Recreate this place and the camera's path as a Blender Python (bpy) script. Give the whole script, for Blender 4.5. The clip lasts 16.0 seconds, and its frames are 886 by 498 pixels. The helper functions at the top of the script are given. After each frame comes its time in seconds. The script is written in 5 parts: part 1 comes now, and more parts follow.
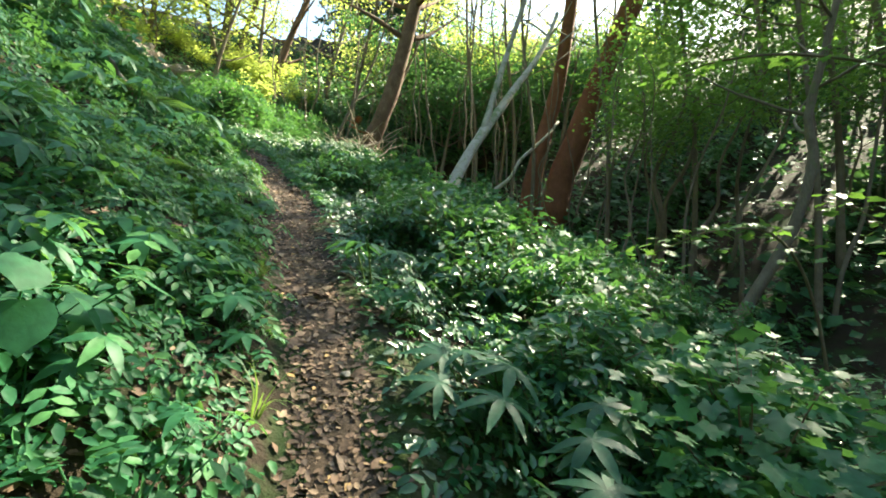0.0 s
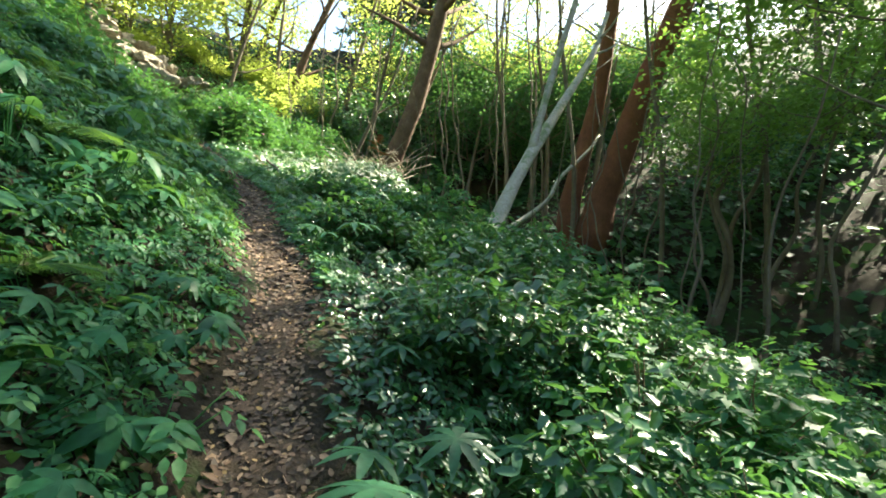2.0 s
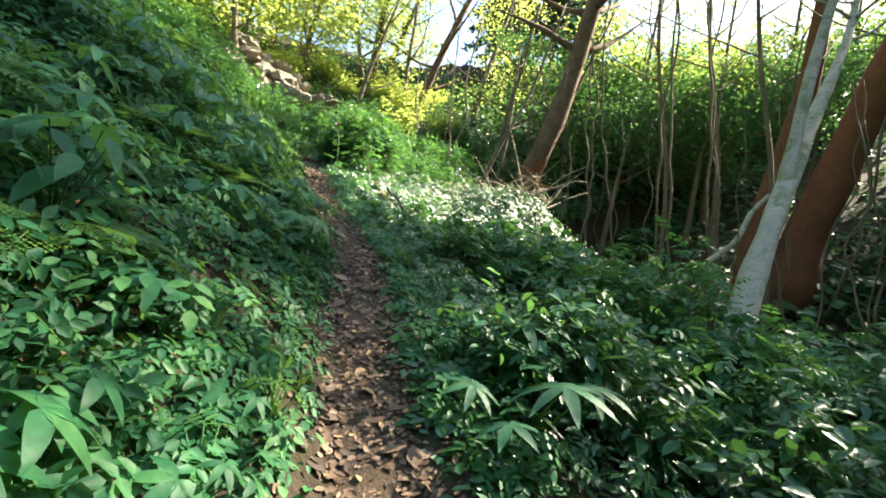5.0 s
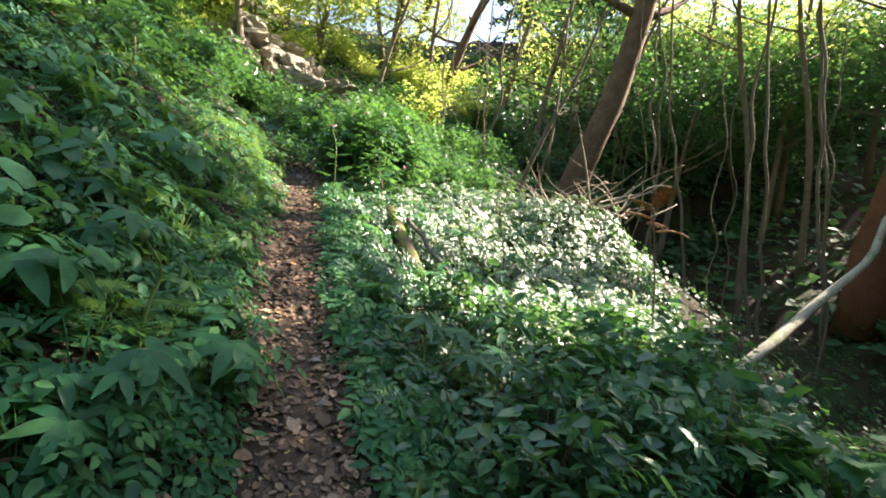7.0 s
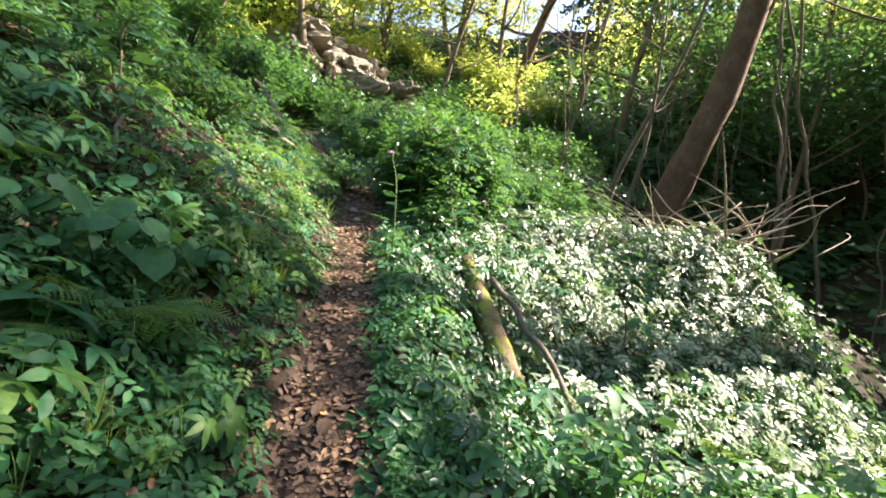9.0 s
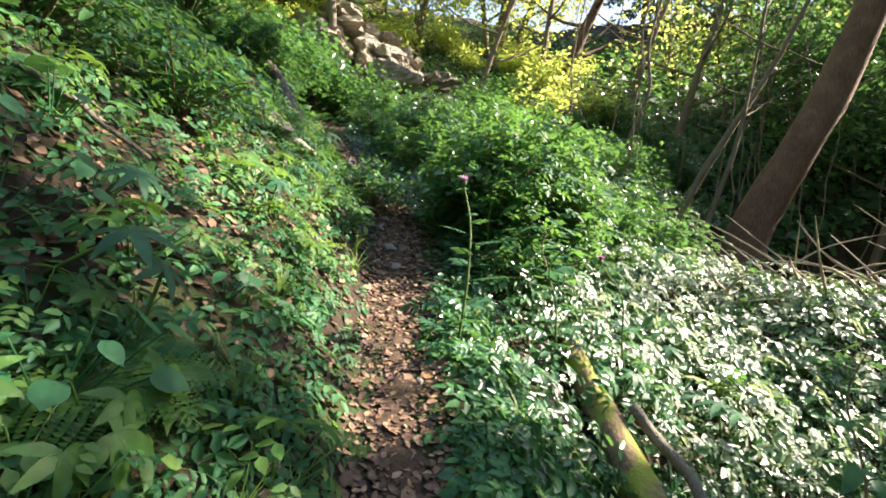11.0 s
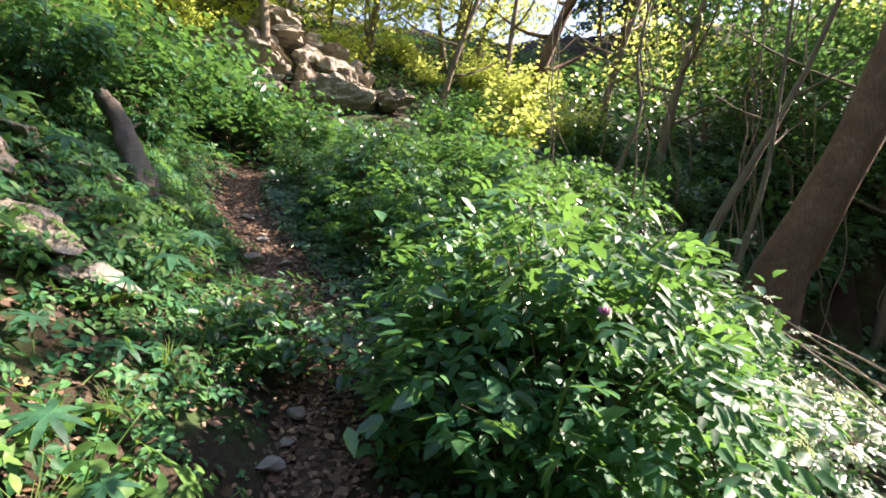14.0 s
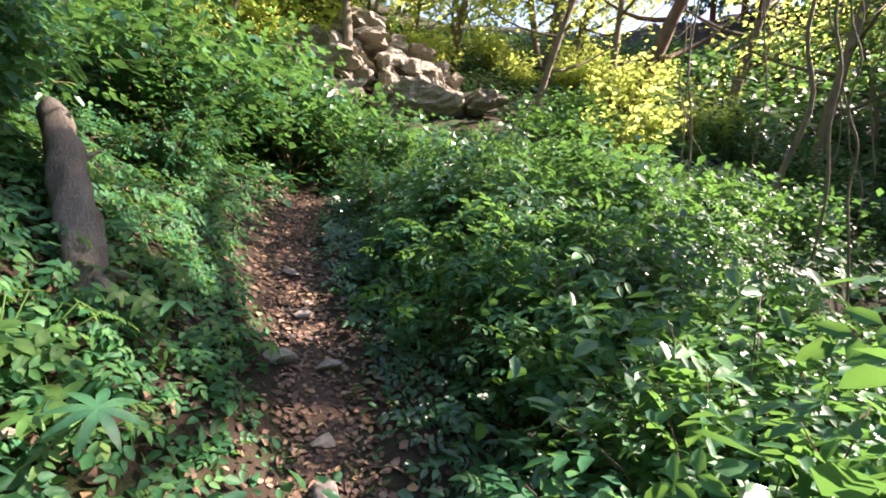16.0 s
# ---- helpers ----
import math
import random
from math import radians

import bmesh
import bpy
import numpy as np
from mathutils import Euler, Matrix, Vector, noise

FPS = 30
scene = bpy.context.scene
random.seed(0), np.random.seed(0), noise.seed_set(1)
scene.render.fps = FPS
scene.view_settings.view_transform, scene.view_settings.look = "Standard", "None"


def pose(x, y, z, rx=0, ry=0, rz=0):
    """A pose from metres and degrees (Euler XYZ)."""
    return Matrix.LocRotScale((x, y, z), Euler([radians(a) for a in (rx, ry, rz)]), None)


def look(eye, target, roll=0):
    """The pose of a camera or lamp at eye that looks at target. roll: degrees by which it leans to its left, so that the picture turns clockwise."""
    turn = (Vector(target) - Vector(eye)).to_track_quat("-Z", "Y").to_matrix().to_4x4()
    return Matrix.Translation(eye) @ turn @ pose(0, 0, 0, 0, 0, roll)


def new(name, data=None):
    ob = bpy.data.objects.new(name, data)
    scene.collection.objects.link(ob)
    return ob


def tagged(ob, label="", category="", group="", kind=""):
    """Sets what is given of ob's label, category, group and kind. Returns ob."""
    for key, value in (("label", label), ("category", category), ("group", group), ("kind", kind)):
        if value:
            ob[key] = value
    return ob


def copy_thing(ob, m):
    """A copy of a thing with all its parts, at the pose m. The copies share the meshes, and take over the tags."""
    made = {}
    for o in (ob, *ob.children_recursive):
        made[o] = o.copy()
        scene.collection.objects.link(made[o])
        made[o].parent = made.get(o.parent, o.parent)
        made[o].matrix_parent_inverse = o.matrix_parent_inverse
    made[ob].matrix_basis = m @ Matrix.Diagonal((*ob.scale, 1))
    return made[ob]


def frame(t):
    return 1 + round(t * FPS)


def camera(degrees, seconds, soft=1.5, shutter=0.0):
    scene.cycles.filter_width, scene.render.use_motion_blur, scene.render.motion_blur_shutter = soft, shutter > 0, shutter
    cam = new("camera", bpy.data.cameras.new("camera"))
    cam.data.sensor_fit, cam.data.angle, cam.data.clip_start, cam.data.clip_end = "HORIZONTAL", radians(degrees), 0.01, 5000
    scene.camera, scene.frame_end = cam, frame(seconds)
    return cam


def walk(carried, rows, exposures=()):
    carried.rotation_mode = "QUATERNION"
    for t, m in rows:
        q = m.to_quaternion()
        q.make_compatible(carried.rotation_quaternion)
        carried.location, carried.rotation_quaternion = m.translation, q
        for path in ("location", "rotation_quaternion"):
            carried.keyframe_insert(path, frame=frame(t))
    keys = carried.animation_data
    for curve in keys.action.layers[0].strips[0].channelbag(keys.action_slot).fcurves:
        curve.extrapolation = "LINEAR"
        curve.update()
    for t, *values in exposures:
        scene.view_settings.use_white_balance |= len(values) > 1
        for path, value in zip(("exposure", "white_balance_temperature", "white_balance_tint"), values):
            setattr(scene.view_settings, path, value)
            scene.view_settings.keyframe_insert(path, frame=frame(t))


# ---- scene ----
cam = camera(86.0, 16.0, 1.8)
# seconds, eye (m), target (m), roll (degrees)
PATH = [
    (0, (0.071, -0.261, 1.375), (0.029, 1.738, 1.434), -0.5),
    (0.5, (-0.053, 0.286, 1.62), (-0.076, 2.285, 1.689), -0.3),
    (1, (-0.193, 0.796, 1.74), (-0.211, 2.794, 1.823), -0.5),
    (1.5, (-0.29, 1.17, 1.961), (-0.332, 3.168, 2.052), -0.1),
    (2, (-0.337, 1.692, 2.161), (-0.46, 3.685, 2.259), -0.2),
    (2.5, (-0.497, 2.144, 2.297), (-0.767, 4.123, 2.403), 0.9),
    (3, (-0.711, 2.55, 2.532), (-1.05, 4.516, 2.671), 1.5),
    (3.5, (-0.835, 3.033, 2.659), (-1.228, 4.988, 2.816), 1.1),
    (4, (-1.003, 3.409, 2.774), (-1.525, 5.333, 2.931), 1.9),
    (4.5, (-1.292, 3.832, 2.984), (-1.886, 5.735, 3.141), 3.6),
    (4.7, (-1.348, 3.966, 3.003), (-1.93, 5.873, 3.157), 3.7),
    (6.8, (-2.341, 6.411, 4.022), (-2.984, 8.304, 4.084), 3.7),
    (7, (-2.455, 6.58, 4.132), (-3.143, 8.457, 4.194), 3.1),
    (7.5, (-2.8, 6.965, 4.238), (-3.663, 8.769, 4.283), 5.8),
    (8, (-2.968, 7.208, 4.443), (-3.697, 9.068, 4.539), 7.2),
    (8.5, (-3.12, 7.633, 4.577), (-3.916, 9.467, 4.614), 3.5),
    (8.7, (-3.174, 7.73, 4.673), (-4.074, 9.515, 4.707), 2.9),
    (10.8, (-4.377, 9.038, 5.324), (-5.372, 10.772, 5.339), 4.2),
    (11, (-4.519, 9.179, 5.346), (-5.528, 10.906, 5.346), 5.6),
    (11.5, (-4.65, 9.37, 5.636), (-5.555, 11.154, 5.639), 7.6),
    (12, (-4.785, 9.767, 5.703), (-5.585, 11.6, 5.721), 5.0),
    (12.5, (-5.061, 10.147, 5.937), (-5.951, 11.937, 5.997), 3.1),
    (13, (-5.42, 10.506, 6.065), (-6.287, 12.307, 6.121), 3.2),
    (13.5, (-5.624, 10.773, 6.208), (-6.477, 12.581, 6.268), 3.2),
    (14, (-5.866, 11.222, 6.436), (-6.728, 13.026, 6.492), 3.5),
    (14.5, (-6.1, 11.521, 6.496), (-7.002, 13.305, 6.564), 3.7),
    (15, (-6.466, 11.899, 6.704), (-7.447, 13.641, 6.765), 4.8),
    (15.5, (-6.692, 12.246, 6.743), (-7.74, 13.949, 6.809), 5.3),
    (16, (-6.944, 12.654, 6.978), (-8.111, 14.278, 7.023), 4.2),
]
walk(cam, [(t, look(eye, target, roll)) for t, eye, target, roll in PATH],
     exposures=[(0, 2.68, 7150, 0), (4, 2.66, 7100, 4), (7, 2.55, 7050, 15), (8.5, 2.45, 7050, 20), (11, 2.4, 7050, 20), (13, 2.45, 7150, 22), (14.5, 2.32, 6850, 30), (16, 2.46, 6850, 30)])

# ---- light ----
SUN_AZ, SUN_EL = 45.0, 38.0          # degrees clockwise from +y, above the horizon
sun_dir = Vector((math.sin(radians(SUN_AZ)) * math.cos(radians(SUN_EL)), math.cos(radians(SUN_AZ)) * math.cos(radians(SUN_EL)), math.sin(radians(SUN_EL))))
world = bpy.data.worlds.new("sky")
scene.world = world
world.use_nodes = True
wn = world.node_tree.nodes
sky = wn.new("ShaderNodeTexSky")
sky.sky_type, sky.sun_disc, sky.sun_elevation, sky.sun_rotation = "NISHITA", False, radians(SUN_EL), radians(SUN_AZ)
world.node_tree.links.new(sky.outputs[0], wn["Background"].inputs[0])
wn["Background"].inputs[1].default_value = 0.097
sun = new("sun", bpy.data.lights.new("sun", "SUN"))
sun.data.energy, sun.data.angle, sun.data.color = 5.0, radians(0.53), (1.0, 0.93, 0.8)
sun.matrix_world = look(tuple(sun_dir * 60), (0, 0, 0))

rng = np.random.default_rng(7)


# ---- materials ----
def nodes_of(name):
    m = bpy.data.materials.new(name)
    m.use_nodes = True
    t = m.node_tree
    return m, t.nodes, t.links, t.nodes["Principled BSDF"]


def ramp(ns, stops):
    r = ns.new("ShaderNodeValToRGB")
    while len(r.color_ramp.elements) < len(stops):
        r.color_ramp.elements.new(0.5)
    for e, (p, c) in zip(r.color_ramp.elements, stops):
        e.position, e.color = p, (*c, 1)
    return r


def noise_tex(ns, ls, scale, detail=6, rough=0.6, world_space=True):
    n = ns.new("ShaderNodeTexNoise")
    n.inputs["Scale"].default_value, n.inputs["Detail"].default_value, n.inputs["Roughness"].default_value = scale, detail, rough
    if world_space:
        g = ns.new("ShaderNodeNewGeometry")
        ls.new(g.outputs["Position"], n.inputs["Vector"])
    else:
        c = ns.new("ShaderNodeTexCoord")
        ls.new(c.outputs["Object"], n.inputs["Vector"])
    return n


def leaf_material(name, dark, mid, light, glow, share=0.4, rough=0.5, gloss=0.35, spots=True):
    """Leaf: three tints picked per leaf and per plant, light shining through in the tint glow."""
    m, ns, ls, p = nodes_of(name)
    g = ns.new("ShaderNodeNewGeometry")
    o = ns.new("ShaderNodeObjectInfo")
    a = ns.new("ShaderNodeMath")
    a.operation = "MULTIPLY_ADD"
    a.inputs[1].default_value, a.inputs[2].default_value = 0.65, 0.0
    ls.new(g.outputs["Random Per Island"], a.inputs[0])
    b = ns.new("ShaderNodeMath")
    b.operation = "MULTIPLY_ADD"
    b.inputs[1].default_value = 0.35
    ls.new(o.outputs["Random"], b.inputs[0])
    ls.new(a.outputs[0], b.inputs[2])
    r = ramp(ns, [(0.1, dark), (0.55, mid), (0.93, light)])
    ls.new(b.outputs[0], r.inputs[0])
    n = noise_tex(ns, ls, 34 if spots else 3, 3, 0.55)
    v = ns.new("ShaderNodeHueSaturation")
    k = ns.new("ShaderNodeMapRange")
    k.inputs["From Min"].default_value, k.inputs["From Max"].default_value = 0.3, 0.7
    k.inputs["To Min"].default_value, k.inputs["To Max"].default_value = 0.72, 1.25
    ls.new(n.outputs[0], k.inputs[0])
    ls.new(k.outputs[0], v.inputs["Value"])
    ls.new(r.outputs[0], v.inputs["Color"])
    ls.new(v.outputs[0], p.inputs["Base Color"])
    p.inputs["Roughness"].default_value = rough
    p.inputs["Specular IOR Level"].default_value = gloss
    bump = ns.new("ShaderNodeBump")
    bump.inputs["Strength"].default_value, bump.inputs["Distance"].default_value = 0.35, 0.006
    ls.new(n.outputs[0], bump.inputs["Height"])
    ls.new(bump.outputs[0], p.inputs["Normal"])
    tr = ns.new("ShaderNodeBsdfTranslucent")
    tm = ns.new("ShaderNodeMix")
    tm.data_type = "RGBA"
    tm.inputs[0].default_value = 0.75
    tm.inputs[7].default_value = (*glow, 1)
    ls.new(v.outputs[0], tm.inputs[6])
    ls.new(tm.outputs[2], tr.inputs[0])
    mix = ns.new("ShaderNodeMixShader")
    mix.inputs[0].default_value = share
    ls.new(p.outputs[0], mix.inputs[1])
    ls.new(tr.outputs[0], mix.inputs[2])
    ls.new(mix.outputs[0], ns["Material Output"].inputs[0])
    return m


def rough_material(name, stops, scale, fine, strength=0.6, depth=0.02, rough=0.9, stretch=None, blotch=None):
    """Bark, soil, rock: a ramp over coarse and fine noise, with relief; blotch (tint, scale, threshold) adds moss or lichen."""
    m, ns, ls, p = nodes_of(name)
    n1, n2 = noise_tex(ns, ls, scale, 8, 0.65), noise_tex(ns, ls, fine, 5, 0.6)
    if stretch:
        mp = ns.new("ShaderNodeMapping")
        mp.inputs["Scale"].default_value = stretch
        ls.new(n2.inputs["Vector"].links[0].from_socket, mp.inputs[0])
        ls.new(mp.outputs[0], n2.inputs["Vector"])
    s = ns.new("ShaderNodeMath")
    s.operation = "MULTIPLY_ADD"
    s.inputs[1].default_value = 0.5
    h = ns.new("ShaderNodeMath")
    h.operation = "MULTIPLY"
    h.inputs[1].default_value = 0.5
    ls.new(n2.outputs[0], h.inputs[0])
    ls.new(n1.outputs[0], s.inputs[0])
    ls.new(h.outputs[0], s.inputs[2])
    r = ramp(ns, stops)
    ls.new(s.outputs[0], r.inputs[0])
    out = r.outputs[0]
    if blotch:
        tint, bs, th = blotch
        n3 = noise_tex(ns, ls, bs, 6, 0.7)
        k = ns.new("ShaderNodeMapRange")
        k.inputs["From Min"].default_value, k.inputs["From Max"].default_value = th, th + 0.1
        ls.new(n3.outputs[0], k.inputs[0])
        mx = ns.new("ShaderNodeMix")
        mx.data_type = "RGBA"
        mx.inputs[7].default_value = (*tint, 1)
        ls.new(k.outputs[0], mx.inputs[0])
        ls.new(out, mx.inputs[6])
        out = mx.outputs[2]
    ls.new(out, p.inputs["Base Color"])
    p.inputs["Roughness"].default_value = rough
    p.inputs["Specular IOR Level"].default_value = 0.25
    bump = ns.new("ShaderNodeBump")
    bump.inputs["Strength"].default_value, bump.inputs["Distance"].default_value = strength, depth
    ls.new(s.outputs[0], bump.inputs["Height"])
    ls.new(bump.outputs[0], p.inputs["Normal"])
    return m


def piece_material(name, stops, rough=0.75):
    """Dry leaves and chips: one tint a piece, mottled."""
    m, ns, ls, p = nodes_of(name)
    g, o = ns.new("ShaderNodeNewGeometry"), ns.new("ShaderNodeObjectInfo")
    a = ns.new("ShaderNodeMath")
    a.operation = "ADD"
    f = ns.new("ShaderNodeMath")
    f.operation = "FRACT"
    ls.new(g.outputs["Random Per Island"], a.inputs[0])
    ls.new(o.outputs["Random"], a.inputs[1])
    ls.new(a.outputs[0], f.inputs[0])
    r = ramp(ns, stops)
    ls.new(f.outputs[0], r.inputs[0])
    n = noise_tex(ns, ls, 60, 4)
    v = ns.new("ShaderNodeHueSaturation")
    k = ns.new("ShaderNodeMapRange")
    k.inputs["From Min"].default_value, k.inputs["From Max"].default_value = 0.3, 0.7
    k.inputs["To Min"].default_value, k.inputs["To Max"].default_value = 0.6, 1.3
    ls.new(n.outputs[0], k.inputs[0])
    ls.new(k.outputs[0], v.inputs["Value"])
    ls.new(r.outputs[0], v.inputs["Color"])
    ls.new(v.outputs[0], p.inputs["Base Color"])
    p.inputs["Roughness"].default_value = rough
    return m


LEAF_HERB = leaf_material("herb leaf", (0.016, 0.082, 0.04), (0.034, 0.15, 0.06), (0.1, 0.25, 0.075), (0.18, 0.38, 0.06), 0.36, 0.5, 0.25)
LEAF_BROAD = leaf_material("broad leaf", (0.018, 0.09, 0.045), (0.035, 0.145, 0.06), (0.09, 0.24, 0.07), (0.18, 0.4, 0.07), 0.35, 0.5, 0.28)
LEAF_UMBRELLA = leaf_material("umbrella leaf", (0.016, 0.07, 0.04), (0.028, 0.11, 0.055), (0.055, 0.17, 0.07), (0.12, 0.3, 0.06), 0.3, 0.5, 0.25)
LEAF_SHRUB = leaf_material("shrub leaf", (0.014, 0.075, 0.032), (0.032, 0.135, 0.05), (0.085, 0.22, 0.075), (0.15, 0.34, 0.06), 0.33, 0.32, 0.65)
# near-white base colour paints in the sun's glint on the leaves
LEAF_GLINT = leaf_material("bramble leaf with painted sun glint", (0.12, 0.2, 0.11), (0.25, 0.33, 0.22), (0.42, 0.48, 0.38), (0.4, 0.5, 0.22), 0.3, 0.4, 0.5)
LEAF_FERN = leaf_material("fern leaf", (0.04, 0.12, 0.03), (0.07, 0.18, 0.04), (0.14, 0.26, 0.06), (0.2, 0.36, 0.05), 0.4)
LEAF_GRASS = leaf_material("grass blade", (0.05, 0.12, 0.03), (0.09, 0.18, 0.045), (0.2, 0.28, 0.08), (0.24, 0.36, 0.06), 0.4)
LEAF_YELLOW = leaf_material("yellow-green canopy leaf", (0.07, 0.15, 0.025), (0.13, 0.23, 0.03), (0.28, 0.35, 0.06), (0.66, 0.74, 0.18), 0.64, 0.5, 0.4, False)
LEAF_CANOPY = leaf_material("canopy leaf", (0.03, 0.1, 0.03), (0.06, 0.16, 0.04), (0.15, 0.26, 0.05), (0.34, 0.55, 0.09), 0.5, 0.45, 0.5, False)
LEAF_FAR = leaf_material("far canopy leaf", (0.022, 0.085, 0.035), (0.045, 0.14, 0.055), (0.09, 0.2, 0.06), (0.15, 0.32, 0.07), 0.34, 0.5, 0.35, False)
LEAF_PINE = leaf_material("conifer foliage", (0.015, 0.05, 0.035), (0.03, 0.08, 0.055), (0.05, 0.12, 0.07), (0.06, 0.15, 0.06), 0.2, 0.5, 0.4, False)
STEM = rough_material("green stem", [(0.3, (0.06, 0.12, 0.03)), (0.7, (0.14, 0.2, 0.06))], 9, 60, 0.2, 0.002, 0.6)
TWIG = rough_material("twig", [(0.3, (0.09, 0.06, 0.04)), (0.7, (0.24, 0.18, 0.12))], 7, 80, 0.4, 0.004)
BARK_RED = rough_material("red-brown bark", [(0.3, (0.1, 0.042, 0.026)), (0.55, (0.2, 0.085, 0.05)), (0.75, (0.3, 0.14, 0.085))], 2.2, 16, 0.9, 0.04, 0.9, (2.2, 2.2, 0.35))
BARK_DARK = rough_material("dark brown bark", [(0.3, (0.07, 0.042, 0.03)), (0.52, (0.17, 0.105, 0.072)), (0.72, (0.3, 0.2, 0.145))], 2.5, 18, 0.9, 0.035, 0.9, (2.2, 2.2, 0.35))
BARK_PALE = rough_material("pale lichened bark", [(0.3, (0.26, 0.23, 0.18)), (0.6, (0.47, 0.43, 0.36)), (0.8, (0.6, 0.57, 0.5))], 4, 22, 0.6, 0.015, 0.9, None, ((0.2, 0.24, 0.13), 3.0, 0.52))
BARK_GREY = rough_material("grey-brown bark", [(0.3, (0.09, 0.07, 0.05)), (0.6, (0.2, 0.165, 0.12)), (0.8, (0.3, 0.26, 0.2))], 3, 24, 0.7, 0.02, 0.9, (2, 2, 0.4), ((0.12, 0.16, 0.06), 2.2, 0.6))
DEAD = rough_material("weathered dead wood", [(0.3, (0.08, 0.065, 0.05)), (0.55, (0.22, 0.19, 0.155)), (0.8, (0.38, 0.34, 0.29))], 4, 40, 1.0, 0.03, 0.9, (3, 3, 0.5))
BLEACHED = rough_material("bleached twig", [(0.3, (0.26, 0.2, 0.15)), (0.6, (0.42, 0.35, 0.28)), (0.8, (0.55, 0.48, 0.4))], 6, 60, 0.5, 0.006)
MOSSY = rough_material("mossy log bark", [(0.3, (0.08, 0.05, 0.03)), (0.6, (0.2, 0.14, 0.09)), (0.8, (0.32, 0.24, 0.16))], 5, 40, 0.8, 0.02, 0.95, None, ((0.2, 0.23, 0.04), 3.5, 0.47))
SOIL = rough_material("leaf mould soil", [(0.25, (0.014, 0.01, 0.007)), (0.5, (0.032, 0.023, 0.014)), (0.7, (0.06, 0.042, 0.026)), (0.85, (0.1, 0.07, 0.045))], 2.6, 38, 0.9, 0.04, 0.95, None, ((0.03, 0.055, 0.015), 0.8, 0.5))
TRAIL = rough_material("trodden earth", [(0.25, (0.028, 0.018, 0.012)), (0.5, (0.062, 0.041, 0.026)), (0.68, (0.105, 0.07, 0.046)), (0.85, (0.165, 0.115, 0.078))], 9, 70, 0.7, 0.02)
ROCK = rough_material("weathered pale rock", [(0.25, (0.12, 0.1, 0.08)), (0.5, (0.3, 0.26, 0.21)), (0.75, (0.5, 0.45, 0.38))], 2.2, 14, 1.0, 0.12, 0.9, None, ((0.1, 0.13, 0.05), 1.3, 0.58))
STONE = rough_material("grey trail stone", [(0.3, (0.14, 0.12, 0.1)), (0.6, (0.27, 0.24, 0.21)), (0.8, (0.4, 0.36, 0.32))], 6, 40, 0.6, 0.01)
DRY = piece_material("dry fallen leaf", [(0.0, (0.045, 0.026, 0.015)), (0.4, (0.1, 0.056, 0.032)), (0.75, (0.175, 0.1, 0.058)), (0.95, (0.29, 0.19, 0.12)), (1.0, (0.4, 0.24, 0.08))])
PINK = piece_material("pink thistle floret", [(0.0, (0.62, 0.2, 0.5)), (1.0, (0.85, 0.5, 0.75))])
RUST = piece_material("withered rust-brown frond", [(0.0, (0.2, 0.07, 0.03)), (1.0, (0.34, 0.14, 0.06))])


# ---- mesh tools ----
def mesh_np(name, V, F, mat, smooth=False):
    me = bpy.data.meshes.new(name)
    V, F = np.asarray(V, np.float32), np.asarray(F, np.int32)
    k = F.shape[1]
    me.vertices.add(len(V))
    me.vertices.foreach_set("co", V.ravel())
    me.loops.add(F.size)
    me.loops.foreach_set("vertex_index", F.ravel())
    me.polygons.add(len(F))
    me.polygons.foreach_set("loop_start", np.arange(0, F.size, k, dtype=np.int32))
    if smooth:
        me.polygons.foreach_set("use_smooth", np.ones(len(F), bool))
    me.update(calc_edges=True)
    me.materials.append(mat)
    return me


def join(parts):
    """Lists of (V, F) into one (V, F)."""
    n, Vs, Fs = 0, [], []
    for V, F in parts:
        Vs.append(V)
        Fs.append(np.asarray(F) + n)
        n += len(V)
    return np.concatenate(Vs), np.concatenate(Fs)


def part(name, geo, mat, parent, label="", smooth=False):
    ob = new(name, geo if isinstance(geo, bpy.types.Mesh) else mesh_np(name, *geo, mat, smooth))
    ob.parent = parent
    return tagged(ob, label)


def thing(name, label, category, group="", kind="", at=None):
    ob = tagged(new(name), label, category, group, kind)
    if at is not None:
        ob.matrix_basis = at
    return ob


def unit(v):
    v = np.asarray(v, float)
    return v / np.maximum(np.linalg.norm(v, axis=-1, keepdims=True), 1e-9)


def turns(along, up):
    """Rotations that carry y to along and z near up; arrays of vectors."""
    Y = unit(along)
    X = unit(np.cross(Y, up))
    return np.stack([X, Y, np.cross(X, Y)], -1)


def scatter(tpl, pos, R, size):
    V, F = tpl
    n, k = len(pos), len(V)
    size = np.broadcast_to(np.asarray(size, float), (n,))
    W = np.einsum("nij,kj->nki", R, V) * size[:, None, None] + np.asarray(pos)[:, None, :]
    return W.reshape(-1, 3), (F[None] + (np.arange(n) * k)[:, None, None]).reshape(-1, 3)


def fan(points, middle, z=0.0):
    """A flat outline round a middle, as triangles."""
    V = np.array([middle] + points, float)
    n = len(points)
    F = [(0, 1 + i, 1 + (i + 1) % n) for i in range(n)]
    return V, np.array(F)


